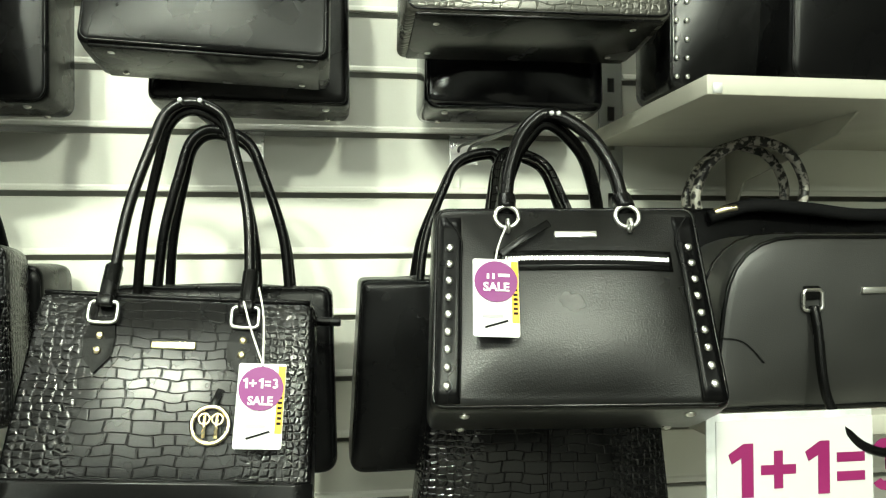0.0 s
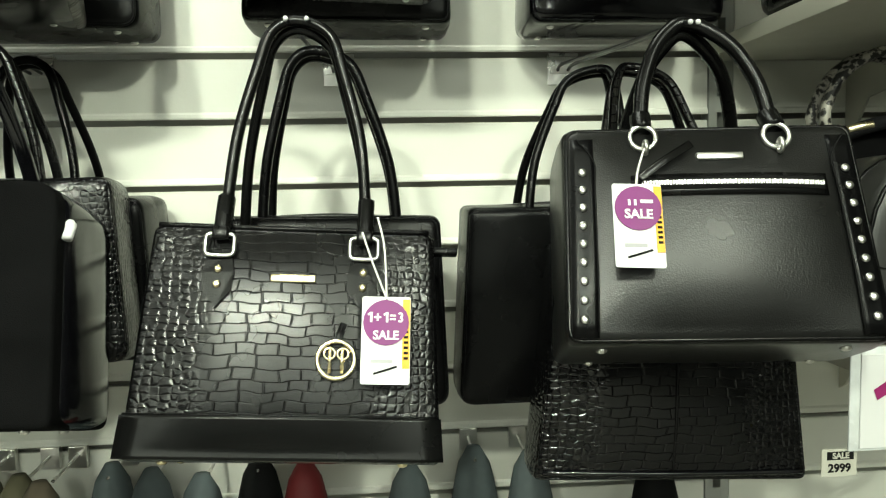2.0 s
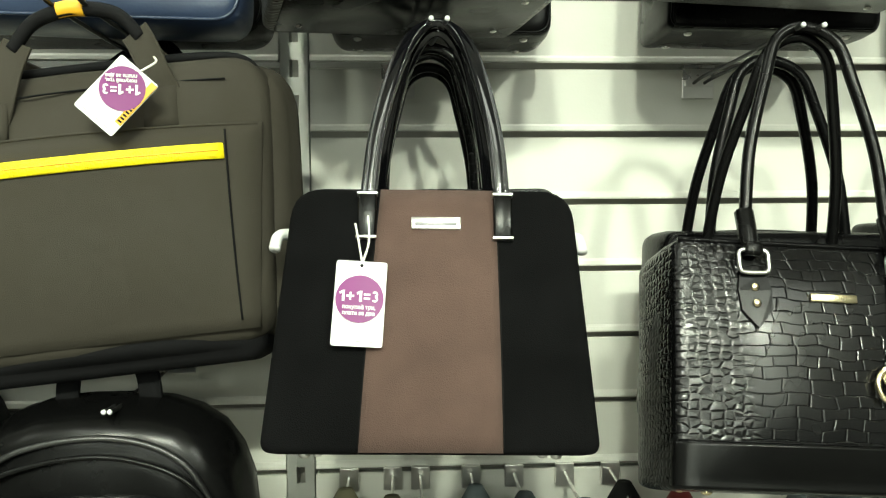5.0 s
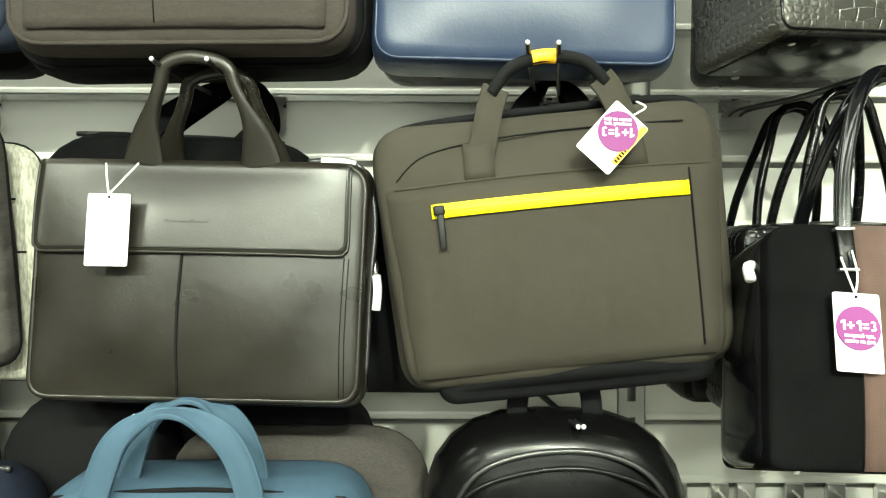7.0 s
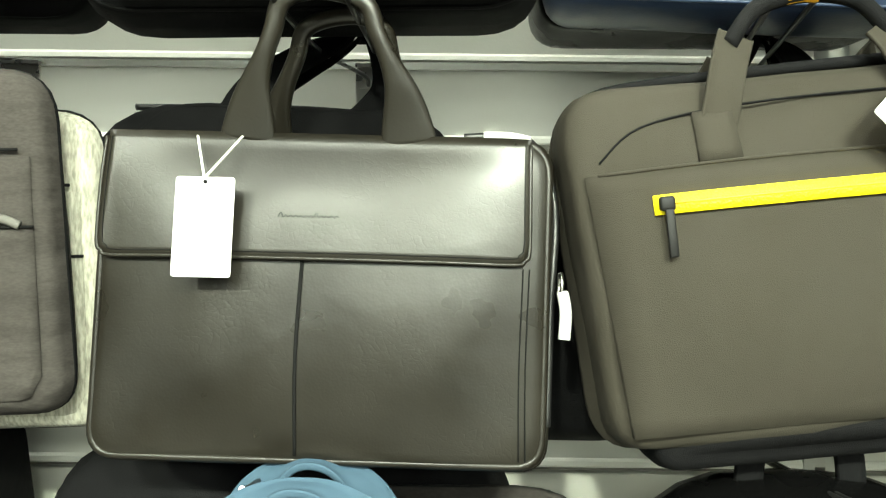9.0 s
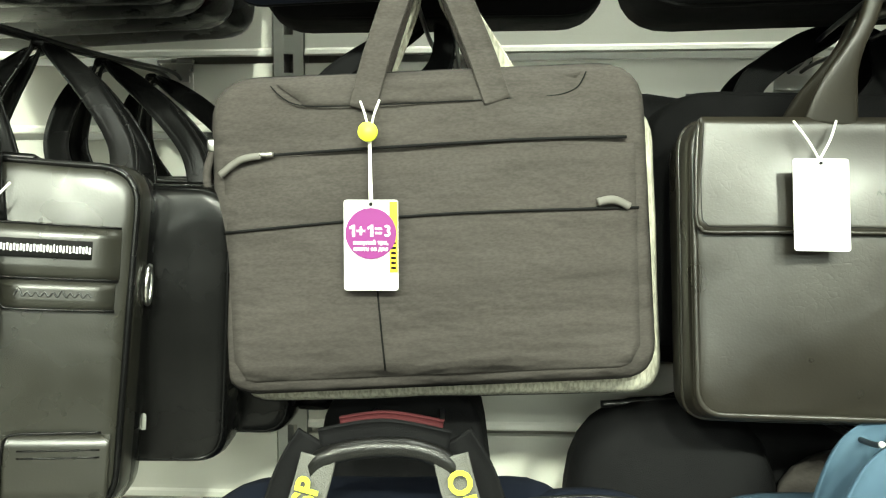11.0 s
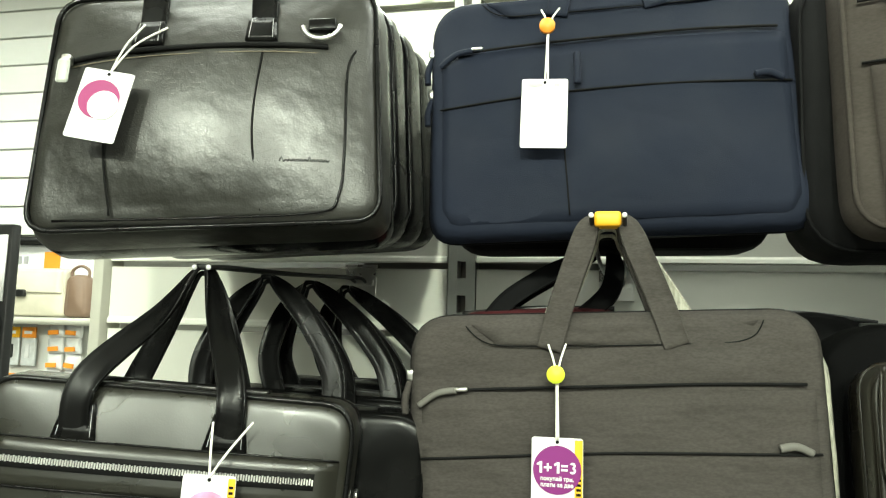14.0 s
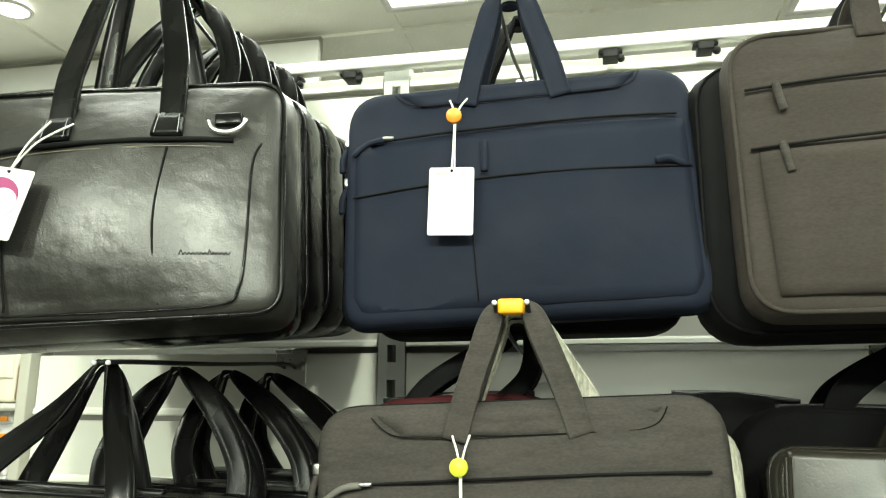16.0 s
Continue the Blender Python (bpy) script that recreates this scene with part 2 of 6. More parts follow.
BLACK = (0.0022, 0.0022, 0.0024)
M = dict(
    leather=material("black_leather", BLACK, 0.28, spec=0.13, grain=0.06, grain_scale=900, rough_vary=0.05),
    grained=material("fine_grained_black_leather", (0.0042, 0.0042, 0.0041), 0.31, spec=0.4, grain=0.12, grain_scale=620, rough_vary=0.05),
    # Base raised to carry the low light the shelf blocks from the dome bag.
    domed=material("light_lifted_black_leather", (0.018, 0.018, 0.0168), 0.42, spec=0.7, grain=0.1, grain_scale=620, rough_vary=0.05),
    smooth=material("smooth_black_leather", (0.003, 0.003, 0.003), 0.25, spec=0.2, crease=0.03, crease_scale=16, rough_vary=0.06),
    worn=material("creased_black_leather", (0.012, 0.0117, 0.0092), 0.4, spec=0.7, crease=0.24, crease_scale=15, crackle=0.12, crackle_scale=190, grain=0.07, grain_scale=420, rough_vary=0.08),
    polished=material("polished_black_leather", (0.015, 0.0146, 0.0112), 0.3, spec=0.52, crease=0.1, crease_scale=9, crackle=0.03, crackle_scale=210, grain=0.02, grain_scale=520, rough_vary=0.1),
    strap=material("black_strap_leather", (0.0035, 0.0035, 0.0035), 0.28, spec=0.18, grain=0.03, grain_scale=600),
    croc_gloss=material("glossy_black_croc", BLACK, 0.09, spec=0.4, croc="deep", rough_vary=0.03),
    calf=material("dark_olive_leather", (0.0125, 0.0108, 0.0078), 0.34, spec=0.36, crease=0.1, crease_scale=12, crackle=0.06, crackle_scale=170, grain=0.03, grain_scale=480, vary=0.4),
    croc=material("black_croc_leather", BLACK, 0.26, spec=0.36, croc="yes", rough_vary=0.05),
    silver_croc=material("silver_croc_leather", (0.07, 0.068, 0.06), 0.3, metal=0.5, croc="yes"),
    patent=material("black_patent_leather", (0.004, 0.004, 0.005), 0.12, spec=0.45, crease=0.05, rough_vary=0.04),
    suede=material("black_suede", (0.004, 0.004, 0.0042), 0.95, spec=0.04, vary=0.25, vary_scale=20, grain=0.2, grain_scale=900),
    brown_suede=material("taupe_brown_suede", (0.086, 0.054, 0.045), 0.95, spec=0.1, sheen=0.08, vary=0.16, vary_scale=17, grain=0.25, grain_scale=900),
    olive=material("olive_nylon", (0.038, 0.0335, 0.0255), 0.8, spec=0.2, vary=0.08, grain=0.25, grain_scale=1400, crease=0.4, crease_scale=8),
    black_nylon=material("black_nylon", (0.005, 0.005, 0.0055), 0.75, spec=0.12, grain=0.3, grain_scale=1200, crease=0.3),
    grey_cloth=material("dark_grey_cloth", (0.046, 0.041, 0.0375), 0.9, spec=0.2, stretch=(1.1, 1, 2.6), streak=0.14, vary=0.1, crease=0.7, crease_scale=9),
    melange=material("light_grey_melange", (0.36, 0.35, 0.29), 0.9, spec=0.2, stretch=(1.6, 1, 0.4), streak=0.3, vary=0.12),
    navy=material("navy_nylon", (0.009, 0.0123, 0.0235), 0.75, spec=0.18, vary=0.08, grain=0.25, grain_scale=1400, crease=0.35, crease_scale=7),
    blue=material("blue_leather", (0.022, 0.036, 0.075), 0.4, spec=0.4, crease=0.06, crease_scale=12, grain=0.05),
    taupe=material("taupe_nylon", (0.04, 0.034, 0.03), 0.85, spec=0.12, vary=0.08, streak=0.1, stretch=(1, 1, 2.2), crease=0.3, crease_scale=10),
    sky=material("blue_nylon", (0.042, 0.078, 0.115), 0.8, spec=0.2, vary=0.1, crease=0.3, crease_scale=12),
    wine=material("wine_red_cloth", (0.055, 0.01, 0.012), 0.8, spec=0.2, crease=0.2),
    pull=material("light_grey_cord", (0.11, 0.105, 0.095), 0.7, vary=0.1),
    snake=material("snake_print", (0.17, 0.16, 0.14), 0.4, vary=0.95, vary_scale=110, sharp=0.04),
    steel=material("polished_steel", (0.72, 0.71, 0.68), 0.3, metal=1.0, vary=0.05),
    gold=material("pale_gold", (0.85, 0.74, 0.48), 0.25, metal=1.0, vary=0.05),
    dark_steel=material("dark_steel", (0.06, 0.06, 0.06), 0.35, metal=0.8, vary=0.1),
    card=material("white_card", (0.66, 0.66, 0.66), 0.5, vary=0.03),
    magenta=material("magenta_print", (0.17, 0.008, 0.135), 0.5, vary=0.06),
    pink=material("faded_pink_print", (0.55, 0.24, 0.4), 0.5, vary=0.3, vary_scale=60),
    blush=material("pale_pink_print", (0.62, 0.5, 0.56), 0.5, vary=0.12, vary_scale=50),
    crimson=material("crimson_print", (0.26, 0.012, 0.11), 0.5, vary=0.1),
    yellow=material("yellow_print", (0.75, 0.38, 0.01), 0.5, vary=0.05),
    zip_yellow=material("bright_yellow_tape", (0.9, 0.72, 0.0), 0.55, vary=0.05, grain=0.4, grain_scale=500),
    orange=material("orange_plastic", (0.85, 0.3, 0.03), 0.4, vary=0.1),
    ink=material("black_ink", (0.008, 0.008, 0.008), 0.8, spec=0.08, vary=0.1),
    grey_ink=material("grey_ink", (0.35, 0.35, 0.36), 0.6, vary=0.1),
    string=material("white_cord", (0.8, 0.78, 0.72), 0.8, vary=0.08, grain=0.3, grain_scale=900),
    slat=material("white_slat_laminate", (0.74, 0.74, 0.67), 0.42, spec=0.4, vary=0.035, vary_scale=3, grain=0.03),
    groove=material("grey_groove_liner", (0.26, 0.25, 0.22), 0.6, vary=0.1),
    post=material("grey_steel_post", (0.4, 0.41, 0.38), 0.42, metal=0.25, vary=0.06),
    shelf=material("grey_shelf_laminate", (0.44, 0.43, 0.37), 0.5, vary=0.06),
    white=material("white_paint", (0.8, 0.8, 0.76), 0.5, vary=0.03),
    ceiling=material("ceiling_tile_board", (0.93, 0.92, 0.84), 0.9, vary=0.04, grain=0.4, grain_scale=90),
    floor=material("pale_floor_tile", (0.46, 0.445, 0.405), 0.4, vary=0.08),
    # Unseen walls in place of shop shelves, grey set for fill and reflections.
    dim_wall=material("unseen_grey_wall", (0.2, 0.2, 0.19), 0.8, vary=0.25, vary_scale=2),
    black_metal=material("black_metal", (0.006, 0.006, 0.006), 0.5, spec=0.25, vary=0.1),
    glow=material("lamp_diffuser", (1.0, 0.97, 0.88), 0.5, emit=4.0),
    cream=material("cream_leather", (0.62, 0.58, 0.47), 0.45, crease=0.2),
    brown=material("brown_leather", (0.2, 0.13, 0.09), 0.45, crease=0.2),
    clear=material("clear_plastic_pack", (0.6, 0.62, 0.62), 0.2, vary=0.2, vary_scale=30),
    lime=material("neon_yellow_print", (0.75, 0.85, 0.05), 0.5, vary=0.06),
    grey_print=material("grey_webbing", (0.1, 0.1, 0.092), 0.8, vary=0.1, grain=0.4, grain_scale=800),
    red=material("red_cloth", (0.16, 0.012, 0.014), 0.7, vary=0.2),
    sage=material("sage_cloth", (0.15, 0.14, 0.085), 0.85, vary=0.25, crease=0.5),
    sand=material("sand_cloth", (0.2, 0.165, 0.115), 0.85, vary=0.25, crease=0.5),
    slate=material("slate_cloth", (0.06, 0.075, 0.08), 0.85, vary=0.25, crease=0.5),
)

# ---- mesh helpers ----


def part(name, bm, mat, parent=None, label="", smooth=True):
    mesh = bpy.data.meshes.new(name)
    bmesh.ops.recalc_face_normals(bm, faces=bm.faces)
    for f in bm.faces:
        f.smooth = smooth
    bm.to_mesh(mesh)
    bm.free()
    mesh.materials.append(M[mat])
    ob = new(name, mesh)
    ob.parent = parent
    if label:
        tagged(ob, label)
    return ob


def sized(m, kx, ky, kz):
    """A pose with a size along each axis."""
    return m @ Matrix.Diagonal((kx, ky, kz, 1))


def root(name, m, label, category, group="", kind=""):
    ob = new(name)
    ob.empty_display_size = 0.03
    ob.matrix_world = m
    return tagged(ob, label, category, group, kind)


def box(bm, x0, x1, y0, y1, z0, z1, bevel=0.0):
    geo = bmesh.ops.create_cube(bm, size=1.0, matrix=Matrix.Translation(((x0 + x1) / 2, (y0 + y1) / 2, (z0 + z1) / 2)) @ Matrix.Diagonal((x1 - x0, y1 - y0, z1 - z0, 1)))
    if bevel:
        edges = list({e for v in geo["verts"] for e in v.link_edges})
        bmesh.ops.bevel(bm, geom=edges, offset=bevel, segments=2, affect="EDGES", profile=0.5)
    return bm


def boxed(*a, **k):
    return box(bmesh.new(), *a, **k)


def ball(bm, p, r, squash=(1, 1, 1), seg=10):
    bmesh.ops.create_uvsphere(bm, u_segments=seg, v_segments=max(4, seg // 2 + 1), radius=r, matrix=Matrix.Translation(p) @ Matrix.Diagonal((*squash, 1)))
    return bm


def spline(points, steps=8, closed=False):
    """Catmull-Rom through the points."""
    pts = [Vector(p) for p in points]
    n = len(pts)
    out = []
    for i in range(n if closed else n - 1):
        if closed:
            a, b, c, d = (pts[(i + k) % n] for k in (-1, 0, 1, 2))
        else:
            a, b, c, d = pts[max(i - 1, 0)], pts[i], pts[i + 1], pts[min(i + 2, n - 1)]
        for k in range(steps):
            t = k / steps
            out.append(0.5 * ((2 * b) + (c - a) * t + (2 * a - 5 * b + 4 * c - d) * t * t + (3 * b - a - 3 * c + d) * t ** 3))
    if not closed:
        out.append(pts[-1])
    return out


def sweep(bm, pts, section, sides, closed=False, scales=None):
    """Sweeps a closed section (pairs along side and across) along pts; sides gives the side vector at each point."""
    rings = []
    n = len(pts)
    for i, p in enumerate(pts):
        a, b = pts[(i - 1) % n] if closed or i else pts[0], pts[(i + 1) % n] if closed or i < n - 1 else pts[-1]
        t = (b - a).normalized()
        s = sides[i] - t * sides[i].dot(t)
        s.normalize()
        u = t.cross(s)
        k = scales[i] if scales else 1.0
        kx, ky = k if isinstance(k, tuple) else (k, 1.0)
        rings.append([bm.verts.new(p + s * x * kx + u * y * ky) for x, y in section])
    m = len(section)
    for i in range(n if closed else n - 1):
        r0, r1 = rings[i], rings[(i + 1) % n]
        for k in range(m):
            bm.faces.new((r0[k], r0[(k + 1) % m], r1[(k + 1) % m], r1[k]))
    if not closed:
        bm.faces.new(rings[0])
        bm.faces.new(rings[-1])
    return bm


def tube(bm, points, r, steps=8, seg=8, closed=False, raw=False):
    pts = [Vector(p) for p in points] if raw else spline(points, steps, closed)
    side = Vector((0.31, 0.2, 0.93))
    t = (pts[1] - pts[0]).normalized()
    side = (side - t * side.dot(t)).normalized()
    sides = []
    for i in range(len(pts)):
        a, b = pts[max(i - 1, 0)], pts[min(i + 1, len(pts) - 1)]
        t = (b - a).normalized()
        side = (side - t * side.dot(t)).normalized()
        sides.append(side.copy())
    circle = [(r * math.cos(2 * math.pi * k / seg), r * math.sin(2 * math.pi * k / seg)) for k in range(seg)]
    return sweep(bm, pts, circle, sides, closed)


def ribbon(bm, points, width, thick, fold=1.0, steps=8, narrow=0.0, near=1.25):
    """A flat strap that faces the front at its ends and lies across y at its top, where it may narrow."""
    pts = spline(points, steps)
    n = len(pts)
    sides = []
    scales = []
    for i in range(n):
        a, b = pts[max(i - 1, 0)], pts[min(i + 1, n - 1)]
        t = (b - a).normalized()
        plane = t.cross(Vector((0, 1, 0)))
        s = max(0.0, 1 - abs(2 * i / (n - 1) - 1) * near)
        s = s * s * (3 - 2 * s)
        if plane.length < 1e-4:
            plane = Vector((1, 0, 0))
        plane.normalize()
        sides.append((plane * (1 - s * fold) + Vector((0, 1, 0)) * s * fold) )
        scales.append(1 - narrow * s)
    w, h = width / 2, thick / 2
    half = [(w, -h * 0.6), (w, h * 0.6), (w * 0.95, h * 1.25), (w * 0.86, h * 1.2), (w * 0.8, h * 0.75), (w * 0.4, h), (0, h * 1.1)]
    half = [(x, -y) for x, y in half[:1:-1]] + half
    section = half + [(-x, y) for x, y in half[-2:0:-1]]
    return sweep(bm, pts, section, sides, scales=scales)


def rolled(bm, points, width, thick, radius, steps=8, flat=0.26):
    """A strap that is flat at both ends and rolled to a round grip between them."""
    pts = spline(points, steps)
    n = len(pts)
    scales = []
    for i in range(n):
        s = min(1.0, min(i, n - 1 - i) / (n * flat))
        s = s * s * (3 - 2 * s)
        scales.append((1 + (2 * radius / width - 1) * s, 1 + (2 * radius / thick - 1) * s))
    w, h = width / 2, thick / 2
    section = [(w * math.cos(a), h * math.copysign(abs(math.sin(a)) ** 0.7, math.sin(a))) for a in [2 * math.pi * k / 16 for k in range(16)]]
    sides = [(pts[min(i + 1, n - 1)] - pts[max(i - 1, 0)]).normalized().cross(Vector((0, 1, 0))) for i in range(n)]
    return sweep(bm, pts, section, sides, scales=scales)


def straight_points(a, b, apex, top=0.016, bow=0.1):
    """A strap that runs almost straight from a and b to a short top."""
    a, b, apex = Vector(a), Vector(b), Vector(apex)
    left, right = apex + Vector((-top, 0, -0.006)), apex + Vector((top, 0, -0.006))
    out = Vector(((b - a).x * bow, 0, 0))
    return [a, a.lerp(left, 0.35) - out, a.lerp(left, 0.72) - out * 0.8, left, apex, right, b.lerp(right, 0.72) + out * 0.8, b.lerp(right, 0.35) + out, b]


def over_edge(points, y, z):
    """The same strap, held outside the bag's front edge at both ends before it leans back."""
    a, b = Vector(points[0]), Vector(points[-1])
    inner = [p for p in points[1:-1] if p.z > z + 0.03]
    return [a, Vector((a.x * 0.98, y, z)), *inner, Vector((b.x * 0.98, y, z)), b]


def ring(bm, centre, r, wire, normal="y", squash=1.0, seg=20):
    pts = []
    for k in range(seg):
        a = 2 * math.pi * k / seg
        c, s = r * math.cos(a), r * squash * math.sin(a)
        pts.append(Vector(centre) + Vector({"y": (c, 0, s), "x": (0, c, s), "z": (c, s, 0)}[normal]))
    return tube(bm, pts, wire, closed=True, raw=True, seg=6)


def loop_ring(centre, rx, rz, wire):
    """A rounded rectangular wire loop that faces the front."""
    pts = []
    for k in range(24):
        a = 2 * math.pi * k / 24
        c, s = math.cos(a), math.sin(a)
        pts.append(Vector(centre) + Vector((rx * math.copysign(abs(c) ** 0.4, c), 0, rz * math.copysign(abs(s) ** 0.4, s))))
    return tube(bmesh.new(), pts, wire, closed=True, raw=True, seg=6)


def outline(wt, wb, h, rt, rb, per=12):
    """Points round a trapezium with rounded corners, standing on z = 0."""
    corners = [(-wb / 2, 0, rb), (wb / 2, 0, rb), (wt / 2, h, rt), (-wt / 2, h, rt)]
    pts = []
    for i in range(4):
        p, prev, nxt = (Vector(corners[k][:2]) for k in (i, i - 1, (i + 1) % 4))
        r = corners[i][2]
        a, b = p + (prev - p).normalized() * r, p + (nxt - p).normalized() * r
        for k in range(7):
            t = k / 6
            pts.append(a * (1 - t) ** 2 + p * 2 * t * (1 - t) + b * t * t)
        q = Vector(corners[(i + 1) % 4][:2])
        end = q + (p - q).normalized() * corners[(i + 1) % 4][2]
        for k in range(1, per):
            pts.append(b.lerp(end, k / per))
    return pts


class Shape:
    """The body of a bag: its front stands at y = 0, its back at y = d."""

    def __init__(self, wt, wb, h, d, rt=0.02, rb=0.02, edge=0.012, bulge=0.012, wobble=0.0015, sag=0.0, taper=0.0):
        self.wt, self.wb, self.h, self.d, self.rt, self.rb = wt, wb, h, d, rt, rb
        self.edge, self.bulge, self.wobble, self.sag, self.taper = edge, bulge, wobble, sag, taper

    def front(self, x, z):
        e = self.edge
        half = (self.wb + (self.wt - self.wb) * z / self.h) / 2 - e
        u, v = min(1.0, abs(x) / half), min(1.0, abs(z - self.h / 2) / (self.h / 2 - e))
        return -self.bulge * (1 - u ** 2.6) * (1 - v ** 2.6)

    def mesh(self, seed=0):
        bm = bmesh.new()
        pts = outline(self.wt, self.wb, self.h, self.rt, self.rb)
        c = Vector((0, self.h / 2))
        w = max(self.wt, self.wb)
        e, d = self.edge, self.d

        def layer(inset, y, s=1.0):
            fx, fz = 1 - 2 * inset / w, 1 - 2 * inset / self.h
            k = 1 - self.taper * min(1, max(0, y / d))
            out = []
            for p in pts:
                q = Vector(((p.x - c.x) * fx * s, (p.y - c.y) * fz * s))
                x, z = q.x * k, c.y + q.y
                if y < 0:
                    y = min(-1e-6, self.front(x, z))
                n = noise.noise(Vector((x * 14 + seed * 7.3, y * 14, z * 14))) * self.wobble + noise.noise(Vector((x * 5 + seed * 3.1, y * 9 + 4, z * 5))) * self.wobble * 1.6
                drop = self.sag * (1 - (2 * x / w) ** 2) * (z / self.h) ** 2
                out.append(bm.verts.new((x, y + n, z - drop)))
            return out

        rings = [layer(e, -self.bulge * (1 - s * s), s) for s in (0.04, 0.2, 0.36, 0.52, 0.66, 0.78, 0.88, 0.95)]
        rings += [layer(e * (1 - math.sin(a)), e * (1 - math.cos(a))) for a in (0, 0.4, 0.8, 1.2, math.pi / 2)]
        rings += [layer(-0.15 * e if 0.2 < f < 0.8 else 0, e + (d - 2 * e) * f) for f in (0.25, 0.5, 0.75, 1.0)]
        rings += [layer(e * (1 - math.cos(a)), d - e * (1 - math.sin(a))) for a in (0.5, 1.0, math.pi / 2)]
        rings += [layer(e, d + self.bulge * 0.4 * (1 - s * s), s) for s in (0.8, 0.5, 0.04)]
        m = len(pts)
        for r0, r1 in zip(rings, rings[1:]):
            for k in range(m):
                bm.faces.new((r0[k], r0[(k + 1) % m], r1[(k + 1) % m], r1[k]))
        bm.faces.new(rings[0])
        bm.faces.new(rings[-1])
        return bm

    def panel(self, zs, left, right, lift=0.002, nx=14, nz=14, thick=0.0015, corner=0.0):
        """A patch on the front between z0 and z1; left and right give x at the bottom and the top."""
        bm = bmesh.new()
        z0, z1 = zs
        grid = []
        for j in range(nz + 1):
            t = j / nz
            z = z0 + (z1 - z0) * t
            a, b = left[0] + (left[1] - left[0]) * t, right[0] + (right[1] - right[0]) * t
            row = []
            for i in range(nx + 1):
                x = a + (b - a) * i / nx
                near = min(x - a, b - x)
                cut = corner - math.sqrt(max(0.0, corner ** 2 - (corner - near) ** 2)) if near < corner else 0.0
                row.append((x, z + cut * (1 - t)))
            grid.append(row)
        front = [[bm.verts.new((x, self.front(x, z) - lift, z)) for x, z in row] for row in grid]
        back = [[bm.verts.new((x, self.front(x, z) - lift + thick + lift, z)) for x, z in row] for row in grid]
        for j in range(nz):
            for i in range(nx):
                bm.faces.new((front[j][i], front[j][i + 1], front[j + 1][i + 1], front[j + 1][i]))
        rim = [(0, i) for i in range(nx)] + [(j, nx) for j in range(nz)] + [(nz, i) for i in range(nx, 0, -1)] + [(j, 0) for j in range(nz, 0, -1)]
        for (j, i), (j2, i2) in zip(rim, rim[1:] + rim[:1]):
            bm.faces.new((front[j][i], front[j2][i2], back[j2][i2], back[j][i]))
        return bm

    def line(self, points, r=0.001, lift=0.0, steps=6):
        """A seam or piping drawn on the front through (x, z) points."""
        pts = [p for p in spline([(x, 0, z) for x, z in points], steps)]
        return tube(bmesh.new(), [(p.x, self.front(p.x, p.z) - lift, p.z) for p in pts], r, raw=True, seg=6)

    def rim(self, r=0.002, y=None, inset=0.004):
        """Piping round the edge of the front."""
        y = self.edge * 0.35 if y is None else y
        pts = outline(self.wt - 2 * inset, self.wb - 2 * inset, self.h - 2 * inset, self.rt, self.rb)
        return tube(bmesh.new(), [(p.x, y, p.y + inset) for p in pts], r, raw=True, closed=True, seg=6)


def sum_mesh(size, thick):
    """The printed sum of the sale, in heavy strokes."""
    bm = bmesh.new()
    u = size

    def slab(pts):
        vs = [[bm.verts.new((x * u, y * u, z)) for x, y in pts] for z in (-thick, thick)]
        bm.faces.new(vs[1])
        bm.faces.new(vs[0][::-1])
        for k in range(len(pts)):
            bm.faces.new((vs[0][k - 1], vs[0][k], vs[1][k], vs[1][k - 1]))

    for x in (-1.02, 0.1):
        slab([(x + 0.02, -0.36), (x + 0.19, -0.36), (x + 0.19, 0.36), (x + 0.05, 0.36), (x - 0.17, 0.22), (x - 0.12, 0.09), (x + 0.02, 0.17)])
    slab([(-0.72, -0.07), (-0.53, -0.07), (-0.53, -0.26), (-0.4, -0.26), (-0.4, -0.07), (-0.21, -0.07), (-0.21, 0.06), (-0.4, 0.06), (-0.4, 0.25), (-0.53, 0.25), (-0.53, 0.06), (-0.72, 0.06)])
    for y in (-0.2, 0.06):
        slab([(0.4, y), (0.82, y), (0.82, y + 0.13), (0.4, y + 0.13)])
    for cy, r, a0, a1 in ((0.165, 0.195, 150, -90), (-0.15, 0.21, 90, -150)):
        angles = [math.radians(a0 + (a1 - a0) * k / 12) for k in range(13)]
        for a, b in zip(angles, angles[1:]):
            slab([(1.13 + r * math.cos(a), cy + r * math.sin(a)), (1.13 + r * math.cos(b), cy + r * math.sin(b)), (1.13 + (r - 0.13) * math.cos(b), cy + (r - 0.13) * math.sin(b)), (1.13 + (r - 0.13) * math.cos(a), cy + (r - 0.13) * math.sin(a))])
    bmesh.ops.recalc_face_normals(bm, faces=bm.faces)
    mesh = bpy.data.meshes.new("sum")
    bm.to_mesh(mesh)
    bm.free()
    return mesh


def text_mesh(body, size, thick=0.0003, bold=0.028):
    if body == "1+1=3":
        return sum_mesh(size, thick)
    curve = bpy.data.curves.new("text", "FONT")
    curve.body, curve.size, curve.align_x, curve.align_y, curve.extrude = body, size, "CENTER", "CENTER", thick
    curve.resolution_u = 3
    curve.offset = size * bold
    ob = bpy.data.objects.new("text", curve)
    scene.collection.objects.link(ob)
    mesh = bpy.data.meshes.new_from_object(ob.evaluated_get(bpy.context.evaluated_depsgraph_get()))
    bpy.data.objects.remove(ob)
    bpy.data.curves.remove(curve)
    return mesh


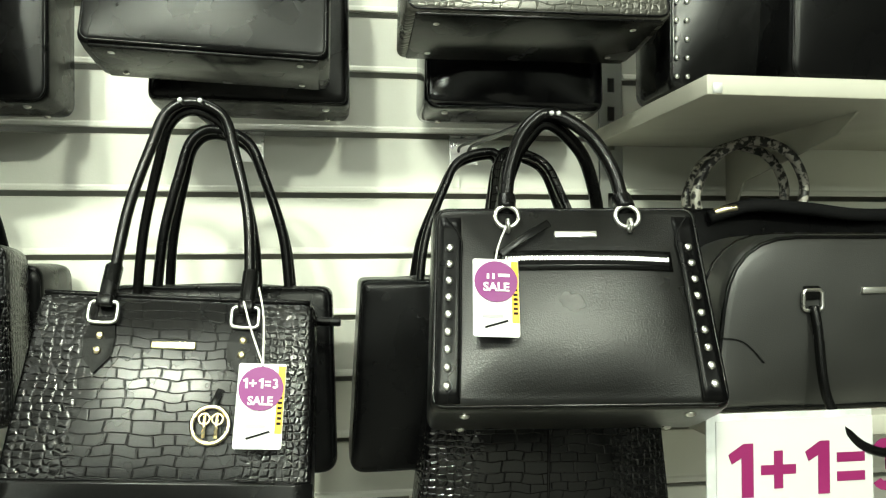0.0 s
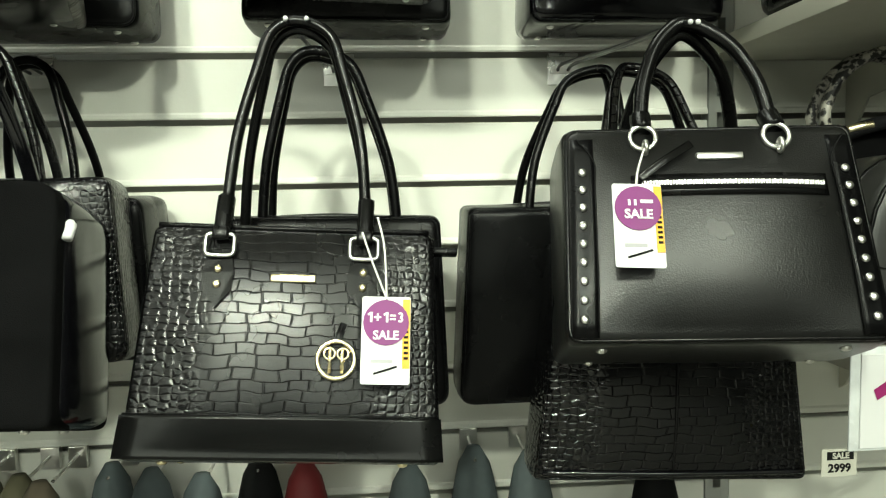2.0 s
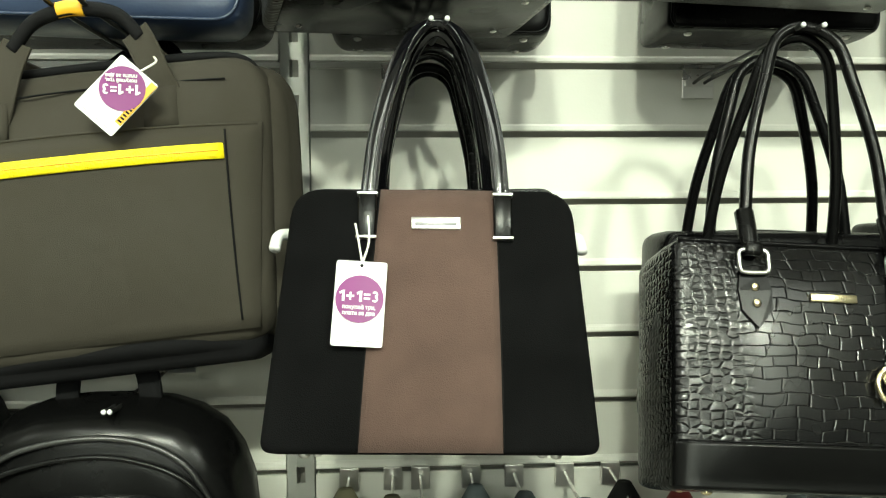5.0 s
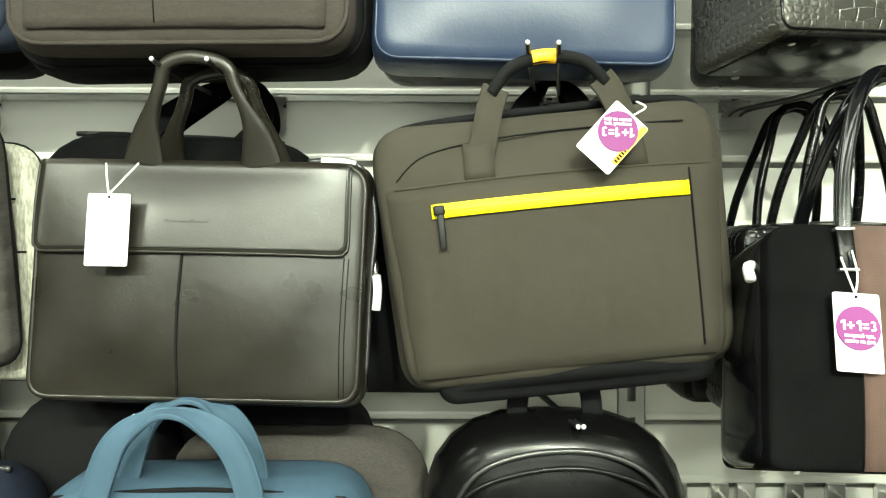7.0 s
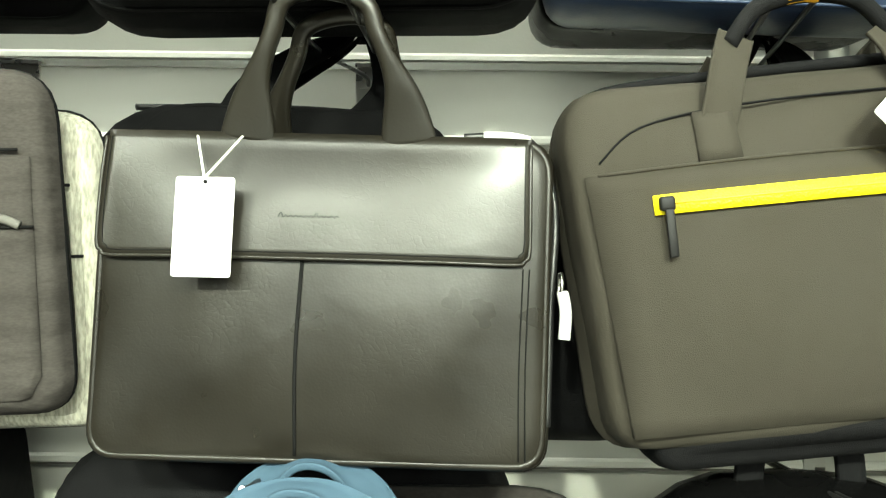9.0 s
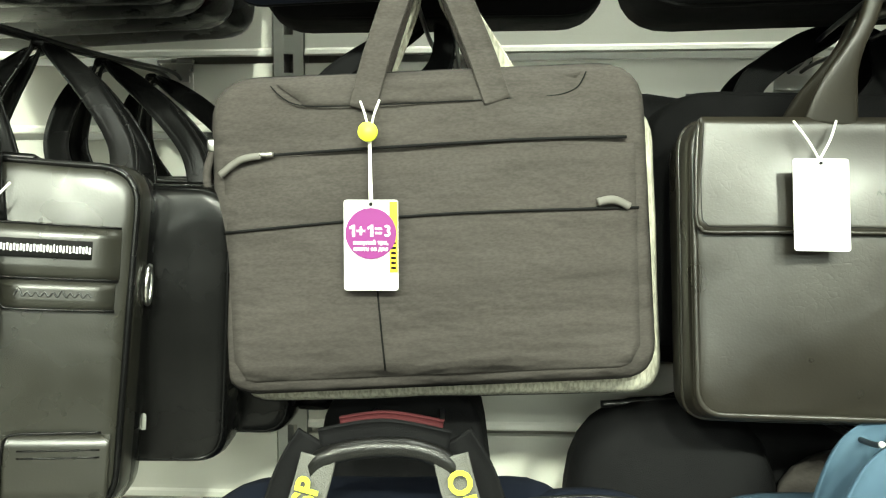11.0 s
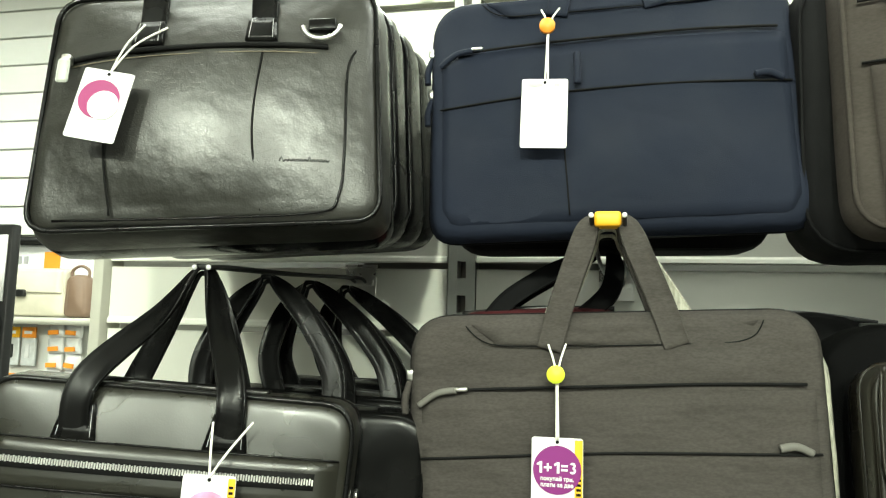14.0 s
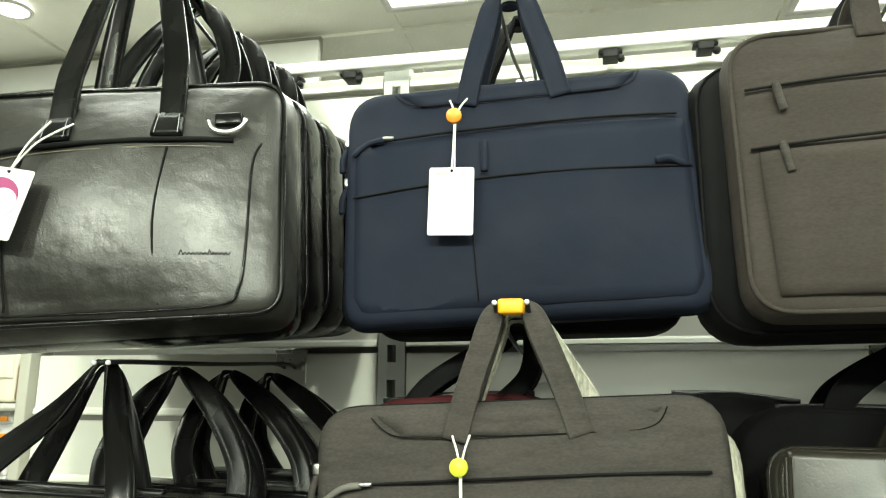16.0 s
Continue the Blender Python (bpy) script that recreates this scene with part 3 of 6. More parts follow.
def lettering(name, body, size, mat, parent, m, label=""):
    """Words that face the front (minus y) at the pose m."""
    mesh = text_mesh(body, size)
    mesh.materials.clear()
    mesh.materials.append(M[mat])
    ob = new(name, mesh)
    ob.parent = parent
    ob.matrix_basis = m @ pose(0, 0, 0, 90)
    if label:
        tagged(ob, label)
    return ob


def disc(bm, centre, r, thick, seg=24):
    bmesh.ops.create_cone(bm, cap_ends=True, segments=seg, radius1=r, radius2=r, depth=thick, matrix=Matrix.Translation(centre) @ pose(0, 0, 0, 90))
    return bm


def zipper(parent, s, a, b, lift, r=0.003, teeth="steel", tape="ink"):
    """A zip on the front of a bag between two (x, z) points: its tape, and its teeth one by one."""
    a, b = Vector((a[0], 0, a[1])), Vector((b[0], 0, b[1]))
    d = b - a
    along, across = d.normalized(), Vector((-d.z, 0, d.x)).normalized()
    n = int(d.length / 0.0026)

    def slab(bm, p, half, wide, y0, y1):
        vs = [bm.verts.new(p + along * half * u + across * wide * v + Vector((0, s.front(p.x, p.z) - y, 0))) for y in (y0, y1) for u, v in ((-1, -1), (1, -1), (1, 1), (-1, 1))]
        for f in ((4, 5, 6, 7), (0, 1, 5, 4), (1, 2, 6, 5), (2, 3, 7, 6), (3, 0, 4, 7)):
            bm.faces.new([vs[k] for k in f])

    bm2 = bmesh.new()
    for i in range(n):
        p = a.lerp(b, (i + 0.5) / n)
        slab(bm2, p + across * r * (0.1 if i % 2 else -0.1), 0.00075, r * 0.8, lift - 0.0005, lift + 0.0013)
    z0 = (a.z + b.z) / 2
    z = part("zip", s.panel((z0 - r * 2.2, z0 + r * 2.2), (a.x, a.x), (b.x, b.x), lift=lift, nx=30, nz=2), tape, parent)
    tagged(part("zip_teeth", bm2, teeth, z, "metal zip teeth", smooth=False), kind="stuff")
    return z


# ---- structure ----
W = 1.48
POSTS = [0.32, -0.886, -2.1]
BAYS = [(0.342, 1.6), (-0.864, 0.298), (-2.078, -0.908), (-2.68, -2.122)]

floor = tagged(part("floor", boxed(-6, 2.5, -7, 4, -0.05, 0), "floor"), "pale shop floor tiles", "floor", kind="structure")
ceiling_bm = boxed(-6, 2.5, -7, 4, CEIL + 0.012, CEIL + 0.06)
for i in range(15):
    box(ceiling_bm, -6 + 0.6 * i - 0.012, -6 + 0.6 * i + 0.012, -7, 4, CEIL, CEIL + 0.014)
for i in range(19):
    box(ceiling_bm, -6, 2.5, -7 + 0.6 * i - 0.012, -7 + 0.6 * i + 0.012, CEIL + 0.001, CEIL + 0.015)
tagged(part("ceiling", ceiling_bm, "ceiling", smooth=False), "cream suspended ceiling tiles in a metal grid", "ceiling", kind="structure")
tagged(part("wall_south", boxed(-6, 2.5, -7.1, -7, 0, CEIL), "dim_wall"), "plain grey wall added to close off the unseen shop", "wall", kind="structure")
tagged(part("wall_north", boxed(-6, 2.5, 4, 4.1, 0, CEIL), "white"), "plain white shop wall", "wall", kind="structure")
tagged(part("wall_east", boxed(2.5, 2.6, -7, 4, 0, CEIL), "dim_wall"), "plain grey wall added to close off the unseen shop", "wall", kind="structure")
tagged(part("wall_west", boxed(-6.1, -6, -7, 4, 0, CEIL), "dim_wall"), "plain grey wall added to close off the unseen shop", "wall", kind="structure")


def ceiling_light(x, y):
    r = root("ceiling_light", pose(x, y, CEIL), "square white ceiling light panel set in the tiles", "ceiling light", "ceiling lights")
    bm = bmesh.new()
    for a, b, c, d in ((-0.3, 0.3, -0.3, -0.28), (-0.3, 0.3, 0.28, 0.3), (-0.3, -0.28, -0.28, 0.28), (0.28, 0.3, -0.28, 0.28)):
        box(bm, a, b, c, d, -0.012, 0.01)
    part("frame", bm, "white", r)
    part("diffuser", boxed(-0.279, 0.279, -0.279, 0.279, -0.006, 0.004), "glow", r, "glowing white diffuser")


for px, py in PANELS:
    ceiling_light(px, py)


downlight = root("downlight", pose(-3.536, 2.226, CEIL), "small round recessed ceiling downlight, lit", "downlight")
part("rim", ring(bmesh.new(), (0, 0, -0.004), 0.055, 0.006, "z"), "white", downlight)
bm = bmesh.new()
bmesh.ops.create_cone(bm, cap_ends=True, segments=24, radius1=0.052, radius2=0.052, depth=0.006, matrix=Matrix.Translation((0, 0, -0.003)))
part("diffuser", bm, "glow", downlight, "glowing white disc")


def spotlight(eye, target):
    r = root("spotlight", Matrix.Translation((eye[0], eye[1], eye[2])), "white track spotlight under the ceiling", "spotlight", "track spotlights")
    d = (Vector(target) - Vector(eye)).normalized()
    bm = bmesh.new()
    turn = d.to_track_quat("Z", "Y").to_matrix().to_4x4()
    bmesh.ops.create_cone(bm, cap_ends=True, segments=20, radius1=0.03, radius2=0.04, depth=0.1, matrix=Matrix.Translation(-d * 0.11) @ turn)
    part("lamp_head", bm, "white", r)
    bm = bmesh.new()
    tube(bm, [-d * 0.11, (-d * 0.11).lerp(Vector((0, 0, CEIL - eye[2])), 0.5), (0, 0, CEIL - eye[2])], 0.008)
    part("stem", bm, "white", r)


for eye, target in SPOTS:
    spotlight(eye, target)

display = root("wall_display", pose(0, 0, 0), "white slatted shop display wall with steel posts", "display wall", kind="structure")
part("backing", boxed(-2.68, 1.6, W + 0.03, W + 0.05, 0.08, 2.07), "groove", display, "grey backing board behind the slats")
part("plinth", boxed(-2.68, 1.6, W - 0.02, W + 0.05, 0, 0.08), "shelf", display)
part("end_panel", boxed(-2.7, -2.681, W - 0.02, W + 0.06, 0, 2.07, bevel=0.002), "shelf", display)


# posts: two strips and the bridges between the slots
for x in POSTS:
    bm = bmesh.new()
    y0, y1 = W - 0.002, W + 0.028
    box(bm, x - 0.02, x - 0.0065, y0, y1, 0.08, 2.085)
    box(bm, x + 0.0065, x + 0.02, y0, y1, 0.08, 2.085)
    for k in range(40):
        z = 0.08 + 0.05 * k + 0.0325
        box(bm, x - 0.0066, x + 0.0066, y0 + 0.0004, y0 + 0.004, z - 0.0125, z + 0.0125)
    part("post", bm, "post", display, "grey steel post with slots", smooth=False)


def slat_mesh(x0, x1, h):
    """A slat whose lower edge stands proud of the slat under it."""
    prof = [(0.0, h), (0.0, 0.011), (-0.003, 0.0075), (-0.0045, 0.002), (-0.0035, 0.0), (0.004, 0.001), (0.012, 0.008), (0.03, 0.008), (0.03, h - 0.004), (0.012, h - 0.004), (0.008, h), (0.002, h + 0.0015)]
    bm = bmesh.new()
    ends = [[bm.verts.new((x, W + y, z)) for y, z in prof] for x in (x0, x1)]
    n = len(prof)
    for k in range(n):
        bm.faces.new((ends[0][k - 1], ends[0][k], ends[1][k], ends[1][k - 1]))
    bm.faces.new(ends[0])
    bm.faces.new(ends[1])
    return bm


for x0, x1 in BAYS:
    first = None
    for j in range(-15, 4):
        z = 1.643 + 0.1 * j + 0.004
        if first is None:
            first = part("slat", slat_mesh(x0, x1, 0.09), "slat", display, smooth=False)
            first.location.z = z
        else:
            ob = first.copy()
            scene.collection.objects.link(ob)
            ob.location.z = z
    part("top_slat", slat_mesh(x0, x1, 0.022), "slat", display, smooth=False).location.z = 2.047

# top rail with clips
rail = root("top_rail", pose(0, W - 0.03, 2.067), "white rail with black clamps along the top of the display", "rail", kind="structure")
part("rail_bar", boxed(-2.42, 1.6, -0.01, 0.012, 0, 0.018, bevel=0.003), "white", rail)
for x in (-2.26, -2.165, -1.775, -1.645, -1.2, -0.6, 0.1):
    bm = boxed(x - 0.011, x + 0.011, -0.008, 0.02, -0.014, -0.001, bevel=0.002)
    box(bm, x - 0.017, x + 0.017, -0.004, 0.012, -0.007, -0.002, bevel=0.0015)
    ball(bm, (x + 0.014, -0.004, -0.016), 0.006)
    part("clamp", bm, "black_metal", rail, "black plastic clamp")

# ---- hooks ----


def hook(tip, spread=0.011, plate=None, z_plate=1.617, rise=0.0, group="display hooks"):
    """A double-pronged steel hook in the slats; tip is the middle of its two ends."""
    px = tip[0] if plate is None else plate
    r = root("display_hook", pose(px, W, z_plate), "steel double-prong display hook with white tips", "hook", group)
    bm = boxed(-0.024, 0.024, -0.004, -0.0005, -0.022, 0.022, bevel=0.001)
    box(bm, -0.024, 0.024, -0.006, 0.012, 0.0225, 0.0265)
    box(bm, -0.02, 0.02, -0.008, -0.004, -0.004, 0.004)
    part("plate", bm, "steel", r, "bright steel back plate", smooth=False)
    t = Vector(tip) - Vector((px, W, z_plate))
    for s in (-1, 1):
        bm = bmesh.new()
        tube(bm, [(s * 0.008, -0.005, 0), (s * 0.009, -0.05, 0.004), (t.x * 0.5 + s * spread * 0.9, t.y * 0.5, t.z * 0.3), (t.x * 0.9 + s * spread, t.y * 0.9, t.z * 0.75), (t.x + s * spread, t.y, t.z)], 0.0026, steps=6, seg=7)
        part("prong", bm, "dark_steel", r)
        part("tip", ball(bmesh.new(), (t.x + s * spread, t.y, t.z), 0.0028), "card", r, "white plastic tip")
    return r


def local(ob, p):
    return ob.matrix_world.inverted() @ Vector(p)


def loop_points(a, b, apex, round_=0.5):
    """A handle from a over the apex to b."""
    a, b, apex = Vector(a), Vector(b), Vector(apex)
    out = []
    for p, s in ((a, 1), (b, -1)):
        up = apex - p
        q = [p, p + Vector((up.x * 0.1, up.y * 0.33, up.z * 0.36)), p + Vector((up.x * 0.36, up.y * 0.7, up.z * 0.72)), p + Vector((up.x * (0.5 + 0.25 * (1 - round_)), up.y * 0.9, up.z * 0.93))]
        out.append(q)
    return out[0] + [apex] + out[1][::-1]


def tube_handles(r, a, y_list, z, apex, radius, mat, round_=0.7, drop=0.004):
    for k, y in enumerate(y_list):
        ap = Vector(apex) + Vector((0, 0.008 + 0.012 * k, -drop * k))
        part("handle", tube(bmesh.new(), loop_points((-a, y, z), (a, y, z), ap, round_), radius, steps=7, seg=10), mat, r)


def strap_handles(r, a, y_list, z, apex, width, mat, thick=0.004, fold=1.0, shift=0.0, round_=0.45):
    for k, y in enumerate(y_list):
        ap = Vector(apex) + Vector((0, 0.01 + 0.016 * k, -0.004 * k))
        part("handle", ribbon(bmesh.new(), straight_points((-a + shift, y, z), (a + shift, y, z), ap, 0.012, 0.16), width, thick, fold, 8, 0.3, 1.6), mat, r)


def feet(r, s, mat="steel", size=0.0055):
    for x in (-0.38, 0.38):
        for y in (0.2, 0.8):
            part("foot", ball(bmesh.new(), (s.wb * x, s.d * y, -0.001), size, (1, 1, 0.6)), mat, r, "round metal foot")


def plain_bag(name, m, s, mat, label, apex=None, handle="strap", a=0.07, width=0.026, seed=0, group="", category="handbag", radius=0.006, piping=True, feet_on=False, hmat=None):
    r = root(name, m, label, category, group)
    part("body", s.mesh(seed), mat, r)
    if piping:
        part("piping", s.rim(), mat, r)
    part("top_zip", tube(bmesh.new(), [(-s.wt * 0.36, s.d * 0.5, s.h - 0.002), (0, s.d * 0.5, s.h + 0.002), (s.wt * 0.36, s.d * 0.5, s.h - 0.002)], 0.004), "dark_steel", r, "dark zip along the top")
    if apex is not None:
        ap = local(r, apex)
        if handle == "strap":
            strap_handles(r, a, (0.012, s.d - 0.012), s.h - 0.012, ap, width, hmat or ("strap" if mat in ("smooth", "leather") else mat))
        else:
            tube_handles(r, a, (0.012, s.d - 0.012), s.h - 0.012, ap, radius, hmat or mat)
    if feet_on:
        feet(r, s)
    return r


# ---- hanging cards ----


def card(m, w, h, style, cord=(), bead="", label="", name="price_tag"):
    """A swing tag; the pose is that of the middle of its top edge."""
    r = root(name, m, label, "price tag", "swing tags")
    bm = bmesh.new()
    pts = outline(w, w, h, 0.003, 0.003, 2)
    vs = [[bm.verts.new((p.x, y, p.y - h)) for p in pts] for y in (0, 0.0007)]
    bm.faces.new(vs[0])
    bm.faces.new(vs[1])
    n = len(pts)
    for k in range(n):
        bm.faces.new((vs[0][k], vs[0][(k + 1) % n], vs[1][(k + 1) % n], vs[1][k]))
    part("card", bm, "card", r, smooth=False)
    part("eyelet", disc(bmesh.new(), (0, -0.0004, -0.004), 0.0016, 0.001, 12), "ink", r, "punched dark hole")

    def words(body, size, mat, x, z, turn=0):
        lettering("lettering", body, size, mat, r, pose(x, -0.0024, z, 0, turn, 0))

    def bar(x0, x1, z0, z1, mat, lift=0.0006):
        part("print", boxed(x0, x1, -lift, 0.0002, z0, z1), mat, r, smooth=False)

    if style in ("sale_sum", "sale"):
        part("print", disc(bmesh.new(), (0, -0.0012, -h * 0.3), w * 0.47, 0.0012), "magenta", r, "magenta round print", smooth=False)
        bar(w * 0.34, w * 0.49, -h * 0.82, -h * 0.03, "yellow", 0.0012)
        for k in range(8):
            bar(w * 0.37, w * 0.46, -h * (0.3 + 0.06 * k), -h * (0.27 + 0.06 * k), "ink", 0.0016)
        if style == "sale_sum":
            words("1+1=3", w * 0.29, "card", -w * 0.04, -h * 0.24)
            words("SALE", w * 0.25, "card", 0, -h * 0.45)
        else:
            words("SALE", w * 0.27, "card", 0, -h * 0.38)
            bar(-w * 0.2, -w * 0.15, -h * 0.27, -h * 0.2, "card", 0.0024)
            bar(-w * 0.08, -w * 0.03, -h * 0.27, -h * 0.2, "card", 0.0024)
            bar(w * 0.05, w * 0.3, -h * 0.24, -h * 0.2, "card", 0.0024)
        bar(-w * 0.3, w * 0.15, -h * 0.76, -h * 0.72, "grey_ink")
        stroke = part("print", boxed(-0.012, 0.012, -0.0012, 0.0002, -0.001, 0.001), "ink", r, "black pen stroke", smooth=False)
        stroke.matrix_basis = pose(0, 0, -h * 0.84, 0, -18, 0)
    elif style in ("sum", "sum_yellow", "sum_flipped"):
        turn = 140 if style == "sum_flipped" else 0
        part("print", disc(bmesh.new(), (0, -0.0009, -h * 0.45 if style == "sum" else -h * 0.37), w * 0.47, 0.0012), "magenta", r, "magenta round print", smooth=False)
        zc = -h * 0.42 if style == "sum" else -h * 0.34
        if style != "sum":
            bar(w * 0.34, w * 0.49, -h * 0.8, -h * 0.02, "yellow", 0.0009)
            for k in range(6):
                bar(w * 0.37, w * 0.46, -h * (0.49 + 0.055 * k), -h * (0.46 + 0.055 * k), "ink", 0.0013)
        up = (math.sin(math.radians(turn)), math.cos(math.radians(turn)))
        if turn:
            zc = -h * 0.37 + up[1] * h * 0.03
        words("1+1=3", w * 0.3, "card", -w * 0.04 * up[1], zc + w * 0.04 * up[0], turn)
        for body, d in (("покупай три,", 0.13), ("плати за два", 0.2)):
            words(body, w * 0.105, "card", -up[0] * h * d, zc - up[1] * h * d, turn)
        for x in (-0.32, -0.02, 0.22):
            bar(w * x, w * (x + 0.1), -h * 0.95, -h * 0.935, "grey_ink")
    elif style == "faded":
        part("print", disc(bmesh.new(), (0, -0.0003, -h * 0.45), w * 0.45, 0.0012), "pink", r, "faded pink round print", smooth=False)
        bar(w * 0.36, w * 0.49, -h * 0.8, -h * 0.03, "yellow", 0.0012)
        for k in range(11):
            bar(w * 0.385, w * 0.465, -h * (0.14 + 0.06 * k), -h * (0.11 + 0.06 * k), "ink", 0.0016)
        bar(-w * 0.35, w * 0.34, -h * 0.36, -h * 0.33, "card", 0.0012)
        stroke = part("print", boxed(-0.008, 0.008, -0.0012, 0.0002, -0.0008, 0.0008), "ink", r, "black pen stroke", smooth=False)
        stroke.matrix_basis = pose(-w * 0.02, 0, -h * 0.88, 0, -18, 0)
        bar(-w * 0.3, w * 0.3, -h * 0.62, -h * 0.6, "card", 0.0012)
    elif style == "crimson":
        part("print", disc(bmesh.new(), (-w * 0.04, -0.0003, -h * 0.42), w * 0.4, 0.0012), "crimson", r, "worn crimson round print", smooth=False)
        part("print", disc(bmesh.new(), (w * 0.08, -0.0006, -h * 0.5), w * 0.3, 0.0012), "card", r, "rubbed white patch", smooth=False)
    elif style == "barcode":
        for k in range(9):
            bar(w * (0.02 + 0.042 * k), w * (0.02 + 0.042 * k + 0.014 + 0.012 * (k % 3 == 0)), -h * 0.8, -h * 0.68, "grey_ink")
        bar(-w * 0.35, -w * 0.05, -h * 0.11, -h * 0.07, "grey_ink")
        bar(w * 0.2, w * 0.32, -h * 0.11, -h * 0.07, "grey_ink")
    elif style == "blurred":
        part("print", disc(bmesh.new(), (0, -0.0003, -h * 0.46), w * 0.44, 0.0012), "blush", r, "nearly faded pink round print", smooth=False)
        bar(-w * 0.4, w * 0.4, -h * 0.44, -h * 0.36, "card", 0.0014)
        bar(-w * 0.38, w * 0.38, -h * 0.6, -h * 0.57, "card", 0.0014)
    for strand in cord:
        part("cord", tube(bmesh.new(), [local(r, p) for p in strand], 0.0011, steps=5, seg=6), "string", r, "thin white cord")
    if bead:
        part("bead", disc(bmesh.new(), local(r, cord[0][1]) + Vector((0, -0.004, 0)), 0.0085, 0.006), bead, r, "round plastic cord stopper")
    return r

# ---- bags in the middle row ----


def tilt(slope):
    return -math.degrees(math.atan(slope))


def rivet(r, p, size=0.0045, mat="steel"):
    part("rivet", ball(bmesh.new(), p, size, (1, 0.55, 1)), mat, r, "shiny metal rivet")


def croc_tote():
    s = Shape(0.291, 0.312, 0.238, 0.12, 0.012, 0.008, edge=0.01, bulge=0.012, wobble=0.001)
    r = root("croc_tote", pose(-0.334, 1.015, 1.174, tilt(0.35), 3.2, -0.9), "black crocodile-embossed tote with long tube handles hanging on a hook", "handbag", "handbags")
    part("body", s.mesh(1), "croc", r)
    part("base_band", s.panel((0.002, 0.043), (-0.158, -0.155), (0.158, 0.155), lift=0.006, thick=0.006), "smooth", r, "smooth black leather band")
    part("band_seam", s.line([(-0.153, 0.044), (0, 0.044), (0.153, 0.044)], 0.0012, 0.004), "leather", r)
    part("top_edge", tube(bmesh.new(), [(-0.14, 0.004, 0.237), (0, 0.003, 0.236), (0.14, 0.004, 0.237)], 0.0028), "leather", r)
    part("zip_end", boxed(0.13, 0.175, 0.045, 0.06, 0.225, 0.233, bevel=0.002), "leather", r)
    ap = local(r, (-0.315, 1.132, 1.623))
    tube_handles(r, 0.072, (0.0, 0.1), 0.262, ap, 0.0062, "smooth", 0.75)
    for x in (-0.073, 0.073):
        part("handle_stem", tube(bmesh.new(), [(x, -0.006, 0.222), (x, -0.004, 0.245), (x, 0.0, 0.268)], 0.0092), "smooth", r)
        part("buckle", loop_ring((x, -0.013, 0.213), 0.0145, 0.0115, 0.0022), "steel", r, "rectangular steel buckle")
        part("buckle_loop", boxed(x - 0.0085, x + 0.0085, -0.0185, -0.008, 0.2185, 0.232, bevel=0.003), "smooth", r)
        bm = bmesh.new()
        prof = [(-0.012, 0.205), (-0.016, 0.185), (-0.014, 0.165), (0, 0.148), (0.014, 0.165), (0.016, 0.185), (0.012, 0.205)]
        vs = [[bm.verts.new((x + px, s.front(x + px, pz) - y, pz)) for px, pz in prof] for y in (0.004, 0.0)]
        bm.faces.new(vs[0])
        for k in range(len(prof)):
            bm.faces.new((vs[0][k], vs[0][k - 1], vs[1][k - 1], vs[1][k]))
        part("tab", bm, "smooth", r, smooth=False)
        for z in (0.188, 0.172):
            rivet(r, (x, s.front(x, z) - 0.0045, z), 0.0042, "gold")
    part("plate", boxed(-0.02, 0.025, s.front(0, 0.18) - 0.004, s.front(0, 0.18) + 0.001, 0.176, 0.184, bevel=0.001), "gold", r, "slim pale gold plate")
    # hanging medallion, drawn as plain shapes
    charm = part("charm", ring(bmesh.new(), (0.05, -0.018, 0.098), 0.0185, 0.0025), "gold", r, "round pale gold charm")
    for dx in (-0.006, 0.006):
        part("charm_bar", boxed(0.05 + dx - 0.0015, 0.05 + dx + 0.0015, -0.019, -0.017, 0.085, 0.111), "gold", charm)
        part("charm_bow", ring(bmesh.new(), (0.05 + dx * 1.1, -0.018, 0.104), 0.0055, 0.0013, seg=14), "gold", charm)
    part("charm_strap", ribbon(bmesh.new(), [(0.056, -0.012, 0.135), (0.053, -0.017, 0.125), (0.051, -0.018, 0.115)], 0.007, 0.002, 0), "leather", r)
    feet(r, s, "gold")
    return r


croc_tote()
hook((-0.315, 1.119, 1.618), plate=-0.29)
card(pose(-0.227, 1.04, 1.329, -17, 3, 0), 0.048, 0.086, "sale_sum", [[(-0.227, 1.04, 1.327), (-0.24, 1.052, 1.362), (-0.25, 1.07, 1.392)], [(-0.227, 1.04, 1.327), (-0.228, 1.056, 1.377), (-0.234, 1.068, 1.407)]], label="white swing tag with magenta sale circle and yellow strip")
plain_bag("black_tote", pose(-0.297, 1.191, 1.172, tilt(0.1), 1, 0), Shape(0.27, 0.29, 0.235, 0.1, 0.015, 0.02), "leather", "plain black leather tote hanging behind on the same hook", (-0.307, 1.231, 1.607), "tube", 0.082, seed=3, feet_on=True, group="handbags", radius=0.0065)


